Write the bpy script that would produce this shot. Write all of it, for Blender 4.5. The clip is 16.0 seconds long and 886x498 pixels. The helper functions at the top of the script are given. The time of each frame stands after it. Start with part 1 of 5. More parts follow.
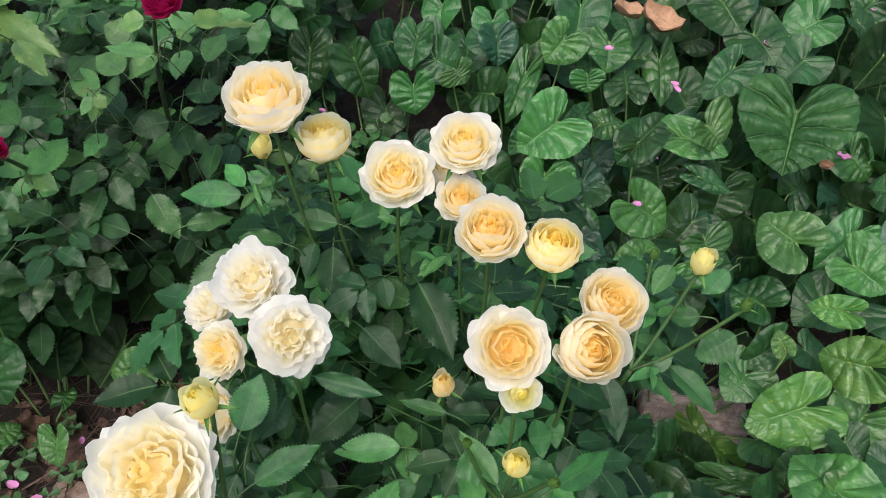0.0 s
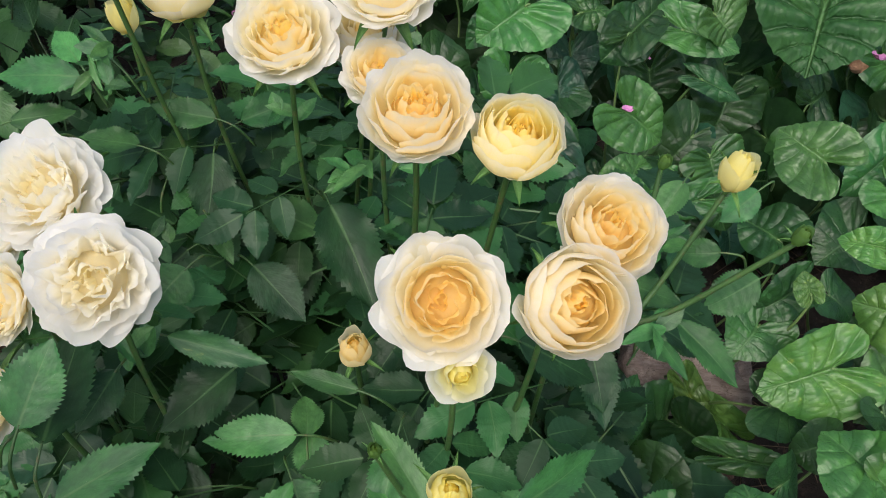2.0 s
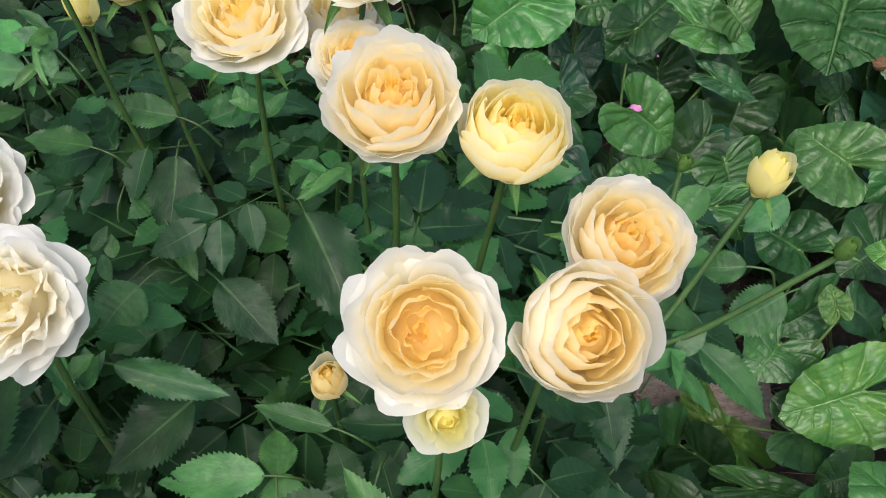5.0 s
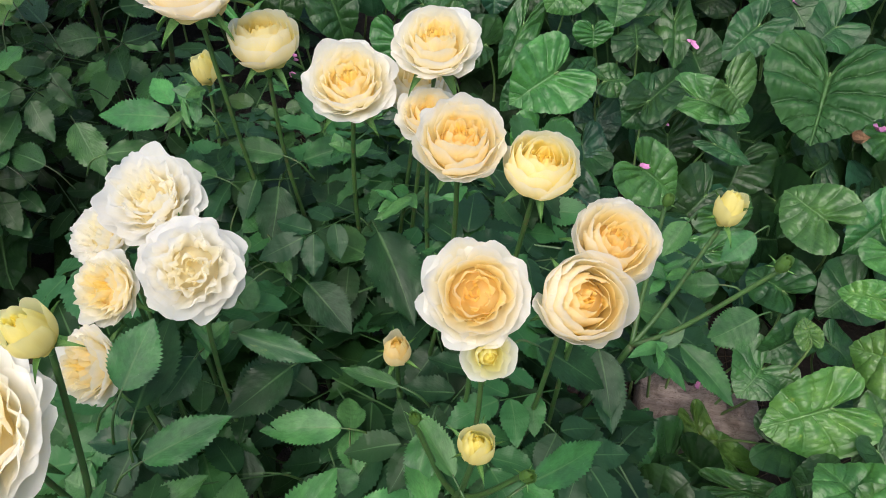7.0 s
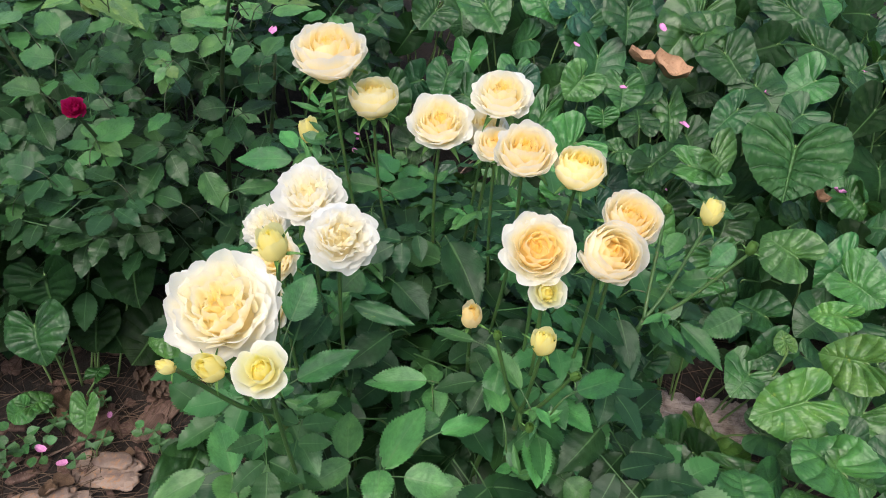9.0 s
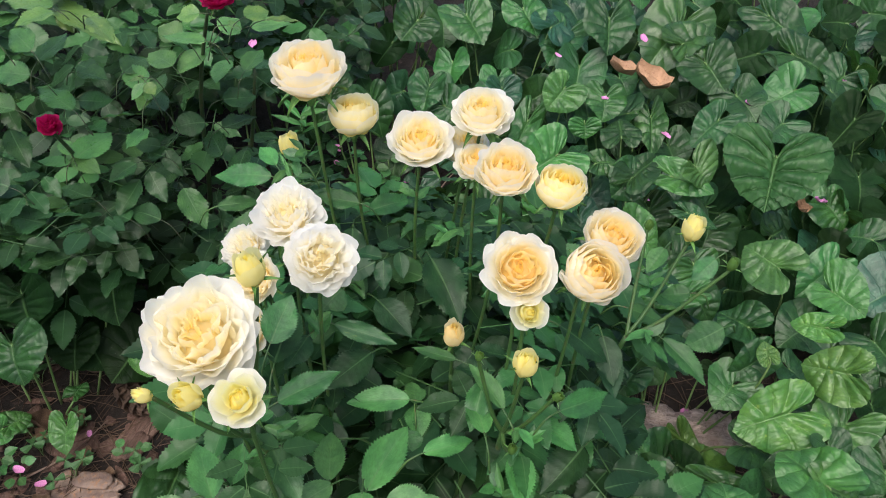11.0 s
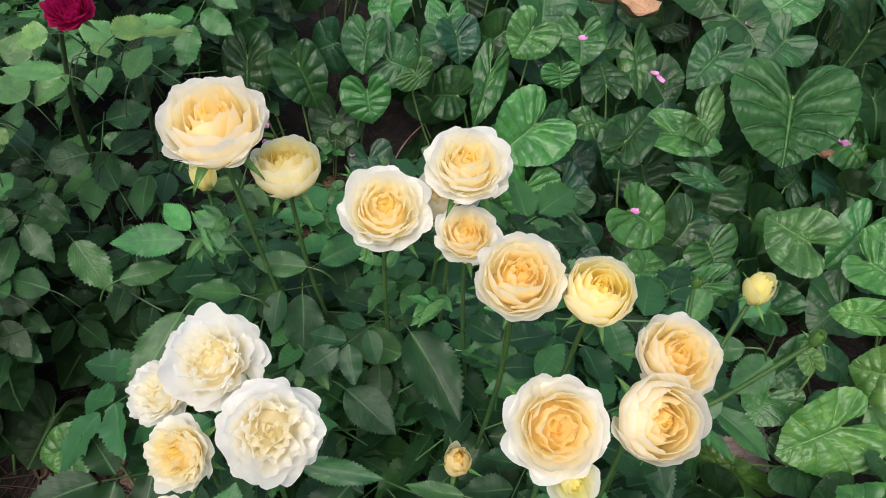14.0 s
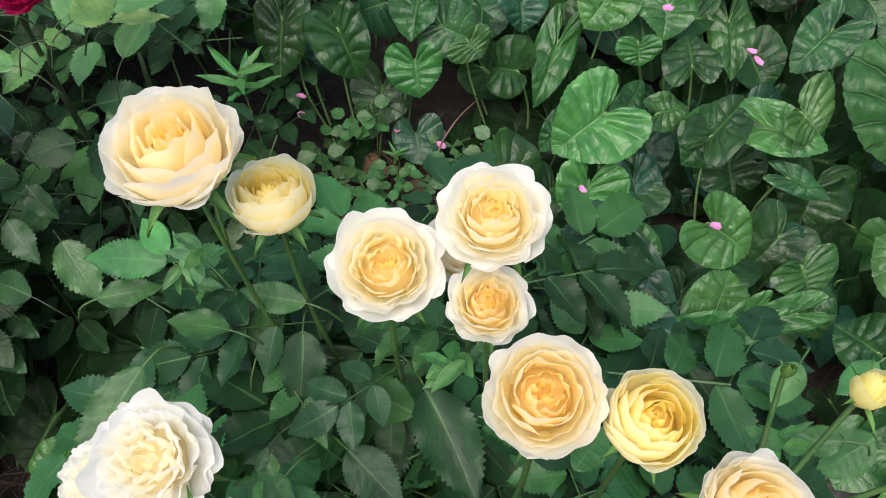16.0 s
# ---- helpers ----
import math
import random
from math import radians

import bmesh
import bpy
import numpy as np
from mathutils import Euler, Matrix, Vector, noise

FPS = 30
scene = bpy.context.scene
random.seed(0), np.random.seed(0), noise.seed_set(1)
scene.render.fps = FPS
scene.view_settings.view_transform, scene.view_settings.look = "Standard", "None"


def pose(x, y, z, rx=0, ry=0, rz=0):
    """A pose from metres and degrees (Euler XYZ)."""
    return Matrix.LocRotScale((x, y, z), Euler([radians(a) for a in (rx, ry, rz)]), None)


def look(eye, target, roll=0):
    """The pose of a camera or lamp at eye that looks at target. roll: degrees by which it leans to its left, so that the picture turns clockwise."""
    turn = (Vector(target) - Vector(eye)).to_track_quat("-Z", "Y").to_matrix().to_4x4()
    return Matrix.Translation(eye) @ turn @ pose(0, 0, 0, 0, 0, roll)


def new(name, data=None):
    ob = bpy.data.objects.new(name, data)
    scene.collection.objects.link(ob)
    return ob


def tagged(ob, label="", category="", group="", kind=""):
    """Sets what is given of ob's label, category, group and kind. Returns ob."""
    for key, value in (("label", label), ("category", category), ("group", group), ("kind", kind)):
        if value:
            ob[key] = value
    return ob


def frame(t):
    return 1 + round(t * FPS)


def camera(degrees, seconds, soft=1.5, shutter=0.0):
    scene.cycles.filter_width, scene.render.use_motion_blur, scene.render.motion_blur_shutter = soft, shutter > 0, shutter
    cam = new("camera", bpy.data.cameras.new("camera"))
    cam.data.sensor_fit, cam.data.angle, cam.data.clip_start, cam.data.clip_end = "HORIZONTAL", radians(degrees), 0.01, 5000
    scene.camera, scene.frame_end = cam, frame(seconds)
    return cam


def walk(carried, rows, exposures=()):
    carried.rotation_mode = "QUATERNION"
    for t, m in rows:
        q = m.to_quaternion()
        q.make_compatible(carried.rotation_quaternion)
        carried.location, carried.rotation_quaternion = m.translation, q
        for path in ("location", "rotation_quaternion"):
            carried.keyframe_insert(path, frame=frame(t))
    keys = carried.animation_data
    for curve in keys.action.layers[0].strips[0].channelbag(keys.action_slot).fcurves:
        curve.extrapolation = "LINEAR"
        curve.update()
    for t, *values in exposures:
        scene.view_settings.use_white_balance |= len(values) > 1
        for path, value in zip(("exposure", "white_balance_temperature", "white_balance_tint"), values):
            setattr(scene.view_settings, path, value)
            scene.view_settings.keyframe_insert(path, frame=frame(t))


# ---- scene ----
cam = camera(56.2, 16.0, 1.0)
PATH = [
    (0, (-0.002, -0.001, 1.057), (0.012, 1.282, -0.477), 0.4),
    (0.5, (0.003, 0.016, 1.045), (0.023, 1.295, -0.493), 0.5),
    (1, (0.01, 0.074, 0.974), (0.092, 1.296, -0.607), 2.3),
    (1.5, (0.022, 0.116, 0.902), (0.111, 1.292, -0.714), 3.7),
    (2, (0.034, 0.136, 0.862), (0.124, 1.295, -0.766), 3.9),
    (2.5, (0.038, 0.148, 0.837), (0.102, 1.282, -0.81), 3.1),
    (3, (0.039, 0.155, 0.815), (0.087, 1.277, -0.841), 2.8),
    (3.5, (0.042, 0.16, 0.808), (0.099, 1.281, -0.847), 3.3),
    (4, (0.044, 0.176, 0.801), (0.122, 1.315, -0.841), 3.9),
    (4.2, (0.045, 0.18, 0.803), (0.132, 1.331, -0.83), 3.7),
    (6.5, (0.038, 0.126, 0.865), (0.118, 1.337, -0.725), 3.7),
    (7, (0.027, 0.055, 0.909), (0.047, 1.349, -0.615), 3.2),
    (7.5, (0.013, -0.016, 0.939), (-0.037, 1.35, -0.521), 3.1),
    (8, (-0.015, -0.092, 0.968), (-0.056, 1.334, -0.434), 4.1),
    (8.5, (-0.022, -0.152, 0.989), (-0.03, 1.312, -0.374), 3.1),
    (9, (-0.029, -0.177, 0.994), (-0.026, 1.315, -0.338), 2.9),
    (11.3, (-0.024, -0.157, 1.004), (0.015, 1.342, -0.319), 3.3),
    (11.5, (-0.016, -0.132, 1.006), (0.012, 1.355, -0.331), 3.2),
    (12, (0.01, -0.062, 0.993), (-0.029, 1.369, -0.404), 2.2),
    (12.5, (0.024, 0.005, 0.982), (-0.022, 1.366, -0.482), 1.3),
    (13, (0.01, 0.063, 0.98), (-0.003, 1.377, -0.528), -0.0),
    (13.5, (-0.022, 0.102, 0.977), (0.064, 1.383, -0.557), 1.3),
    (14, (-0.047, 0.118, 0.975), (0.12, 1.385, -0.564), 1.7),
    (14.5, (-0.044, 0.147, 0.965), (0.109, 1.412, -0.577), 2.5),
    (15, (-0.032, 0.197, 0.947), (0.034, 1.416, -0.637), 0.8),
    (15.5, (-0.016, 0.24, 0.929), (-0.009, 1.42, -0.686), -0.5),
    (16, (-0.001, 0.256, 0.92), (-0.019, 1.412, -0.712), -2.1),
]
walk(cam, [(t, look(eye, target, roll)) for t, eye, target, roll in PATH], [(0.0, 0.52, 6440, 9), (1.5, 0.38, 6440, 9), (3.0, 0.45, 6440, 9), (4.0, 0.53, 6440, 9), (6.5, 0.45, 6440, 9), (7.5, 0.57, 6440, 9), (8.5, 0.48, 6440, 9), (9.0, 0.64, 6440, 9), (11.5, 0.54, 6440, 9), (13.0, 0.41, 6440, 9), (14.5, 0.57, 6440, 9), (16.0, 0.67, 6440, 9)])

# ---- light: a bright, veiled sky over a shaded bed ----
world = bpy.data.worlds.new("sky")
scene.world = world
world.use_nodes = True
wn, wl = world.node_tree.nodes, world.node_tree.links
sky = wn.new("ShaderNodeTexSky")
sky.sky_type, sky.sun_disc = "NISHITA", False
sky.sun_elevation, sky.sun_rotation = radians(63), radians(203)
sky.air_density, sky.dust_density, sky.ozone_density = 1.0, 4.0, 1.0
wl.new(sky.outputs["Color"], wn["Background"].inputs["Color"])
wn["Background"].inputs["Strength"].default_value = 0.145
sun = new("sun", bpy.data.lights.new("sun", "SUN"))
sun.data.energy, sun.data.angle, sun.data.color = 2.1, radians(60), (1.0, 0.95, 0.88)
sun.matrix_world = look((-0.5, -0.9, 3.0), (0.1, 0.5, 0.0))

# ---- materials ----
def shader(name):
    m = bpy.data.materials.new(name)
    m.use_nodes = True
    n, l = m.node_tree.nodes, m.node_tree.links
    return m, n, l, n["Principled BSDF"]


def math_node(n, l, op, a, b=None):
    k = n.new("ShaderNodeMath")
    k.operation = op
    for i, v in enumerate((a, b)):
        if v is None:
            continue
        if isinstance(v, (int, float)):
            k.inputs[i].default_value = v
        else:
            l.new(v, k.inputs[i])
    return k.outputs[0]


def mix(n, l, fac, a, b, blend="MIX"):
    k = n.new("ShaderNodeMix")
    k.data_type, k.blend_type = "RGBA", blend
    for i, v in ((0, fac), (6, a), (7, b)):
        if isinstance(v, (int, float)):
            k.inputs[i].default_value = v
        elif isinstance(v, tuple):
            k.inputs[i].default_value = (*v, 1)
        else:
            l.new(v, k.inputs[i])
    return k.outputs[2]


def tex_noise(n, l, scale, detail=4, vec=None, rough=0.6):
    k = n.new("ShaderNodeTexNoise")
    k.inputs["Scale"].default_value, k.inputs["Detail"].default_value, k.inputs["Roughness"].default_value = scale, detail, rough
    if vec is not None:
        l.new(vec, k.inputs["Vector"])
    return k.outputs["Fac"]


def band(n, l, v, lo, hi, a=0.0, b=1.0):
    k = n.new("ShaderNodeMapRange")
    k.interpolation_type = "SMOOTHSTEP"
    l.new(v, k.inputs[0])
    for i, x in enumerate((lo, hi, a, b)):
        k.inputs[i + 1].default_value = x
    return k.outputs[0]


def bump(n, l, bsdf, height, strength, dist):
    k = n.new("ShaderNodeBump")
    k.inputs["Strength"].default_value, k.inputs["Distance"].default_value = strength, dist
    l.new(height, k.inputs["Height"])
    l.new(k.outputs[0], bsdf.inputs["Normal"])


def leaf_material(name, dark, light, vein, rough, side_veins, slant, patch=None, patch_at=(0.6, 0.75), relief=0.5, lustre=0.42, cells=11.0):
    """A leaf: veins along the blade's own coordinates, mottled colour, a little light through the blade."""
    m, n, l, p = shader(name)
    uv = n.new("ShaderNodeUVMap").outputs[0]
    sep = n.new("ShaderNodeSeparateXYZ")
    l.new(uv, sep.inputs[0])
    s, t = sep.outputs[0], sep.outputs[1]
    obj = n.new("ShaderNodeTexCoord").outputs["Object"]
    rnd = n.new("ShaderNodeObjectInfo").outputs["Random"]
    off = n.new("ShaderNodeVectorMath")
    l.new(obj, off.inputs[0])
    shift = n.new("ShaderNodeCombineXYZ")
    l.new(math_node(n, l, "MULTIPLY", rnd, 37.0), shift.inputs[0])
    l.new(math_node(n, l, "MULTIPLY", rnd, 11.0), shift.inputs[1])
    l.new(shift.outputs[0], off.inputs[1])
    vec = off.outputs[0]
    # distance from the nearest main vein: s is whole on each main vein
    fr = math_node(n, l, "FRACT", math_node(n, l, "ADD", s, 0.5))
    d = math_node(n, l, "ABSOLUTE", math_node(n, l, "SUBTRACT", fr, 0.5))
    wob = math_node(n, l, "MULTIPLY", math_node(n, l, "SUBTRACT", tex_noise(n, l, 3.0, 3, vec), 0.5), 0.06 if slant == 0 else 0.16)
    main = band(n, l, math_node(n, l, "MULTIPLY", d, math_node(n, l, "ADD", t, 0.08)), 0.003, 0.013, 1.0, 0.0)
    along = math_node(n, l, "SUBTRACT", math_node(n, l, "ADD", t, wob), math_node(n, l, "MULTIPLY", d, slant))
    side = math_node(n, l, "FRACT", math_node(n, l, "ADD", math_node(n, l, "MULTIPLY", along, side_veins), 0.5))
    side = math_node(n, l, "ABSOLUTE", math_node(n, l, "SUBTRACT", side, 0.5))
    sline = band(n, l, side, 0.015, 0.12 if slant == 0 else 0.10, 0.6, 0.0)
    veins = math_node(n, l, "MAXIMUM", main, math_node(n, l, "MULTIPLY", sline, 1.0 if slant == 0 else 0.4))
    big, fine = tex_noise(n, l, 2.2, 3, vec), tex_noise(n, l, 14.0, 5, vec)
    base = mix(n, l, band(n, l, big, 0.3, 0.72), dark, light)
    base = mix(n, l, band(n, l, fine, 0.35, 0.75, 0.0, 0.35), base, tuple(0.55 * c for c in dark))
    shade = n.new("ShaderNodeHueSaturation")
    l.new(base, shade.inputs["Color"])
    l.new(math_node(n, l, "ADD", math_node(n, l, "MULTIPLY", rnd, 0.5), 0.72), shade.inputs["Value"])
    l.new(math_node(n, l, "ADD", math_node(n, l, "MULTIPLY", rnd, 0.03), 0.487), shade.inputs["Hue"])
    base = shade.outputs[0]
    if patch:
        base = mix(n, l, band(n, l, tex_noise(n, l, 3.2, 5, vec, 0.7), *patch_at, 0.0, 0.85), base, patch)
    # side veins darkened as grooves: the shade in them is painted
    base = mix(n, l, math_node(n, l, "MULTIPLY", sline, (0.6 if name.endswith("H") else 0.2) if slant == 0 else 0.08), base, mix(n, l, 1.0, base, (0.48, 0.54, 0.52), "MULTIPLY"))
    base = mix(n, l, math_node(n, l, "MULTIPLY", main, 0.30 if slant == 0 else 0.5), base, vein)
    # the fine net of veinlets, and the blisters between them
    net = n.new("ShaderNodeTexVoronoi")
    net.feature = "DISTANCE_TO_EDGE"
    cell = n.new("ShaderNodeTexVoronoi")
    grid = n.new("ShaderNodeCombineXYZ")
    l.new(math_node(n, l, "MULTIPLY", s, cells), grid.inputs[0])
    l.new(math_node(n, l, "MULTIPLY", along, side_veins * 2.0), grid.inputs[1])
    l.new(math_node(n, l, "MULTIPLY", rnd, 50.0), grid.inputs[2])
    for k in (net, cell):
        k.voronoi_dimensions = "3D"
        k.inputs["Scale"].default_value = 1.0
        l.new(grid.outputs[0], k.inputs["Vector"])
    lines = band(n, l, net.outputs["Distance"], 0.0, 0.14, 1.0, 0.0)
    base = mix(n, l, math_node(n, l, "MULTIPLY", lines, 0.18), base, mix(n, l, 1.0, base, (0.50, 0.56, 0.52), "MULTIPLY"))
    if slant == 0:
        # blister tops lightened: the sheen on the quilting, put into base colour
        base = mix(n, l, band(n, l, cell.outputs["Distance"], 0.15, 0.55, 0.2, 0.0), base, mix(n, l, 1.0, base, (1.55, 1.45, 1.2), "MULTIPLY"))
    # specks of dust and pale spots
    spot = n.new("ShaderNodeTexVoronoi")
    spot.inputs["Scale"].default_value = 17.0
    l.new(vec, spot.inputs["Vector"])
    base = mix(n, l, band(n, l, spot.outputs["Distance"], 0.035, 0.075, 0.25, 0.0), base, (0.42, 0.45, 0.33))
    l.new(base, p.inputs["Base Color"])
    l.new(band(n, l, fine, 0.3, 0.7, rough - 0.08, rough + 0.12), p.inputs["Roughness"])
    p.inputs["Specular IOR Level"].default_value = lustre
    h = math_node(n, l, "SUBTRACT", math_node(n, l, "MULTIPLY", fine, 0.2), math_node(n, l, "ADD", veins, math_node(n, l, "MULTIPLY", cell.outputs["Distance"], 0.6)))
    bump(n, l, p, h, relief, 0.004)
    tr = n.new("ShaderNodeBsdfTranslucent")
    l.new(mix(n, l, 0.5, base, (0.18, 0.32, 0.03)), tr.inputs[0])
    ms = n.new("ShaderNodeMixShader")
    ms.inputs[0].default_value = 0.16
    l.new(p.outputs[0], ms.inputs[1]), l.new(tr.outputs[0], ms.inputs[2])
    l.new(ms.outputs[0], n["Material Output"].inputs[0])
    return m


# leaf greens by tone; D and K also stand for shade in lower layers
GREEN = {
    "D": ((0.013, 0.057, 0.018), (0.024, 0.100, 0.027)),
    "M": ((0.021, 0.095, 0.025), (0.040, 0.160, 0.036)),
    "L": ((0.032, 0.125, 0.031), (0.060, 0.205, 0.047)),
    "H": ((0.019, 0.070, 0.021), (0.035, 0.106, 0.031)),
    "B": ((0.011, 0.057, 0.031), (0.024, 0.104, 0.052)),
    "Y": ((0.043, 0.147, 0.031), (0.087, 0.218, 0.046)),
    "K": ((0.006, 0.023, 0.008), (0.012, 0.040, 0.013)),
    "G": ((0.020, 0.085, 0.027), (0.047, 0.151, 0.046)),
}
# K has almost no lustre either, so that it reads as shaded
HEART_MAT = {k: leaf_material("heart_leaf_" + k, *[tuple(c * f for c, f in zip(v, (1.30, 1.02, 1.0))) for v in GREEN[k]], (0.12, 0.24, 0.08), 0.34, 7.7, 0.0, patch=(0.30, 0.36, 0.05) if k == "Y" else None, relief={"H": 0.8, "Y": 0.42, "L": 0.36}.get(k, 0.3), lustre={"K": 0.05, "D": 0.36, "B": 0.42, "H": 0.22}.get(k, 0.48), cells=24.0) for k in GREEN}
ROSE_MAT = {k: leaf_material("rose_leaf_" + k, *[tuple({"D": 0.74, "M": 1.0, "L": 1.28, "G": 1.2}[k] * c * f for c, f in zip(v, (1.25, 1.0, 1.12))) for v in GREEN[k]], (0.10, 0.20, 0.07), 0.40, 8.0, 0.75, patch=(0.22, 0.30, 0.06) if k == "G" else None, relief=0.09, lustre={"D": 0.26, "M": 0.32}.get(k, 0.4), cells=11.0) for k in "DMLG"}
# D is dimmed by 0.8 to hold the shade low in the red bush
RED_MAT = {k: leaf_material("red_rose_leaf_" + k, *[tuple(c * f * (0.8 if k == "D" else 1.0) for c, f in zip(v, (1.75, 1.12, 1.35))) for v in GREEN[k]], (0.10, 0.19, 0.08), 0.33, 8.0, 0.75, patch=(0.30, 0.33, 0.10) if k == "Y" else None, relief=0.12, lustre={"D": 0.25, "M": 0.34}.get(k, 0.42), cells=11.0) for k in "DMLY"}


def petal_material():
    """Rose petals: the tint of each one's own paint runs out to a pale rim, with fine veins along it."""
    m, n, l, p = shader("rose_petal")
    sep = n.new("ShaderNodeSeparateXYZ")
    l.new(n.new("ShaderNodeUVMap").outputs[0], sep.inputs[0])
    info = n.new("ShaderNodeObjectInfo")
    obj = n.new("ShaderNodeTexCoord").outputs["Object"]
    big = tex_noise(n, l, 60, 3, obj)
    rim = math_node(n, l, "ADD", sep.outputs[1], math_node(n, l, "MULTIPLY", math_node(n, l, "SUBTRACT", big, 0.5), 0.35))
    white = math_node(n, l, "MULTIPLY", band(n, l, rim, 0.75, 1.0), info.outputs["Alpha"])
    # foot yellower: the petal's own tint, and warm shade painted deep in the cup
    col = mix(n, l, white, mix(n, l, band(n, l, sep.outputs[1], 0.15, 0.75), mix(n, l, 1.0, info.outputs["Color"], (1.0, 0.94, 0.72), "MULTIPLY"), info.outputs["Color"]), (0.975, 0.962, 0.95))
    wave = n.new("ShaderNodeTexNoise")
    wave.inputs["Scale"].default_value, wave.inputs["Detail"].default_value = 1.0, 3
    cmb = n.new("ShaderNodeCombineXYZ")
    l.new(math_node(n, l, "MULTIPLY", sep.outputs[0], 26.0), cmb.inputs[0])
    l.new(math_node(n, l, "MULTIPLY", sep.outputs[1], 2.0), cmb.inputs[1])
    l.new(info.outputs["Random"], cmb.inputs[2])
    l.new(cmb.outputs[0], wave.inputs["Vector"])
    col = mix(n, l, band(n, l, wave.outputs["Fac"], 0.45, 0.8, 0.0, 0.3), col, mix(n, l, 1.0, col, (0.99, 0.95, 0.80), "MULTIPLY"))
    spot = tex_noise(n, l, 300, 2, obj)
    col = mix(n, l, band(n, l, spot, 0.78, 0.84, 0.0, 0.2), col, (0.62, 0.40, 0.18))
    l.new(col, p.inputs["Base Color"])
    p.inputs["Roughness"].default_value = 0.6
    p.inputs["Specular IOR Level"].default_value = 0.15
    bump(n, l, p, wave.outputs["Fac"], 0.25, 0.001)
    tr = n.new("ShaderNodeBsdfTranslucent")
    l.new(col, tr.inputs[0])
    ms = n.new("ShaderNodeMixShader")
    ms.inputs[0].default_value = 0.62
    l.new(p.outputs[0], ms.inputs[1]), l.new(tr.outputs[0], ms.inputs[2])
    l.new(ms.outputs[0], n["Material Output"].inputs[0])
    return m


PETAL = petal_material()


def plain(name, a, b, rough, scale, relief=0.4, dist=0.001, c=None, stretch=(1, 1, 1), metal=0.0):
    """A mottled surface of two or three colours with fine relief."""
    m, n, l, p = shader(name)
    mp = n.new("ShaderNodeMapping")
    l.new(n.new("ShaderNodeTexCoord").outputs["Object"], mp.inputs[0])
    mp.inputs["Scale"].default_value = stretch
    rnd = n.new("ShaderNodeObjectInfo").outputs["Random"]
    v1, v2 = tex_noise(n, l, scale, 5, mp.outputs[0]), tex_noise(n, l, scale * 5, 6, mp.outputs[0], 0.7)
    col = mix(n, l, band(n, l, v1, 0.3, 0.7), a, b)
    if c:
        col = mix(n, l, band(n, l, v2, 0.5, 0.72), col, c)
    col = mix(n, l, math_node(n, l, "MULTIPLY", rnd, 0.35), col, tuple(0.6 * x for x in a))
    l.new(col, p.inputs["Base Color"])
    p.inputs["Roughness"].default_value, p.inputs["Metallic"].default_value = rough, metal
    bump(n, l, p, v2, relief, dist)
    return m


STEM = plain("stem", (0.036, 0.095, 0.024), (0.066, 0.14, 0.034), 0.45, 30, c=(0.12, 0.10, 0.04))
RED_STEM = plain("dark_stem", (0.02, 0.045, 0.016), (0.045, 0.075, 0.025), 0.5, 30, c=(0.09, 0.05, 0.03))
PETIOLE = plain("petiole", (0.09, 0.18, 0.05), (0.16, 0.24, 0.08), 0.5, 40)
SEPAL = plain("sepal", (0.07, 0.19, 0.04), (0.14, 0.28, 0.07), 0.5, 80)
SOIL = plain("soil", (0.007, 0.0046, 0.0038), (0.026, 0.0165, 0.0125), 0.95, 14, 1.0, 0.006, c=(0.070, 0.046, 0.036))
BARK = plain("bark", (0.36, 0.275, 0.245), (0.66, 0.54, 0.49), 0.9, 40, 1.0, 0.005, c=(0.06, 0.038, 0.03), stretch=(0.4, 3, 3))
CHIP = plain("bark_chip", (0.07, 0.035, 0.026), (0.17, 0.098, 0.075), 0.9, 30, 0.8, 0.003, c=(0.20, 0.135, 0.11), stretch=(3, 1, 1))
STONE = plain("stone", (0.13, 0.085, 0.07), (0.34, 0.25, 0.20), 0.85, 30, 0.9, 0.004, c=(0.40, 0.19, 0.08))
NEEDLE = plain("pine_needle", (0.075, 0.045, 0.028), (0.14, 0.09, 0.055), 0.8, 12)
CONE = plain("pine_cone", (0.025, 0.014, 0.010), (0.10, 0.058, 0.036), 0.75, 60, c=(0.17, 0.105, 0.07))
STRIP = plain("bark_strip", (0.11, 0.058, 0.044), (0.26, 0.165, 0.13), 0.9, 26, 1.0, 0.004, c=(0.045, 0.026, 0.02), stretch=(4, 0.5, 1))
DRY = plain("dry_leaf", (0.26, 0.14, 0.07), (0.46, 0.27, 0.16), 0.7, 3, 0.6, 0.003, c=(0.22, 0.11, 0.06))
LITTER = plain("dead_leaf", (0.07, 0.038, 0.022), (0.17, 0.10, 0.055), 0.8, 30, 0.6, 0.003, c=(0.25, 0.16, 0.09))
PINK = plain("pink_petal", (0.50, 0.13, 0.36), (0.68, 0.30, 0.54), 0.6, 90, c=(0.85, 0.55, 0.70))
TWIG = plain("twig", (0.10, 0.06, 0.045), (0.20, 0.14, 0.11), 0.9, 40, 0.8, 0.002)
CLOVER = plain("clover", (0.025, 0.075, 0.022), (0.05, 0.13, 0.035), 0.55, 60)
CRIMSON = (0.44, 0.007, 0.11)

# ---- building ----
PLACE = {}


def empty(name, at, label, category, group="", kind=""):
    ob = new(name)
    ob.location, ob.empty_display_size = at, 0.02
    PLACE[ob] = Matrix.Translation(at)
    return tagged(ob, label, category, group, kind)


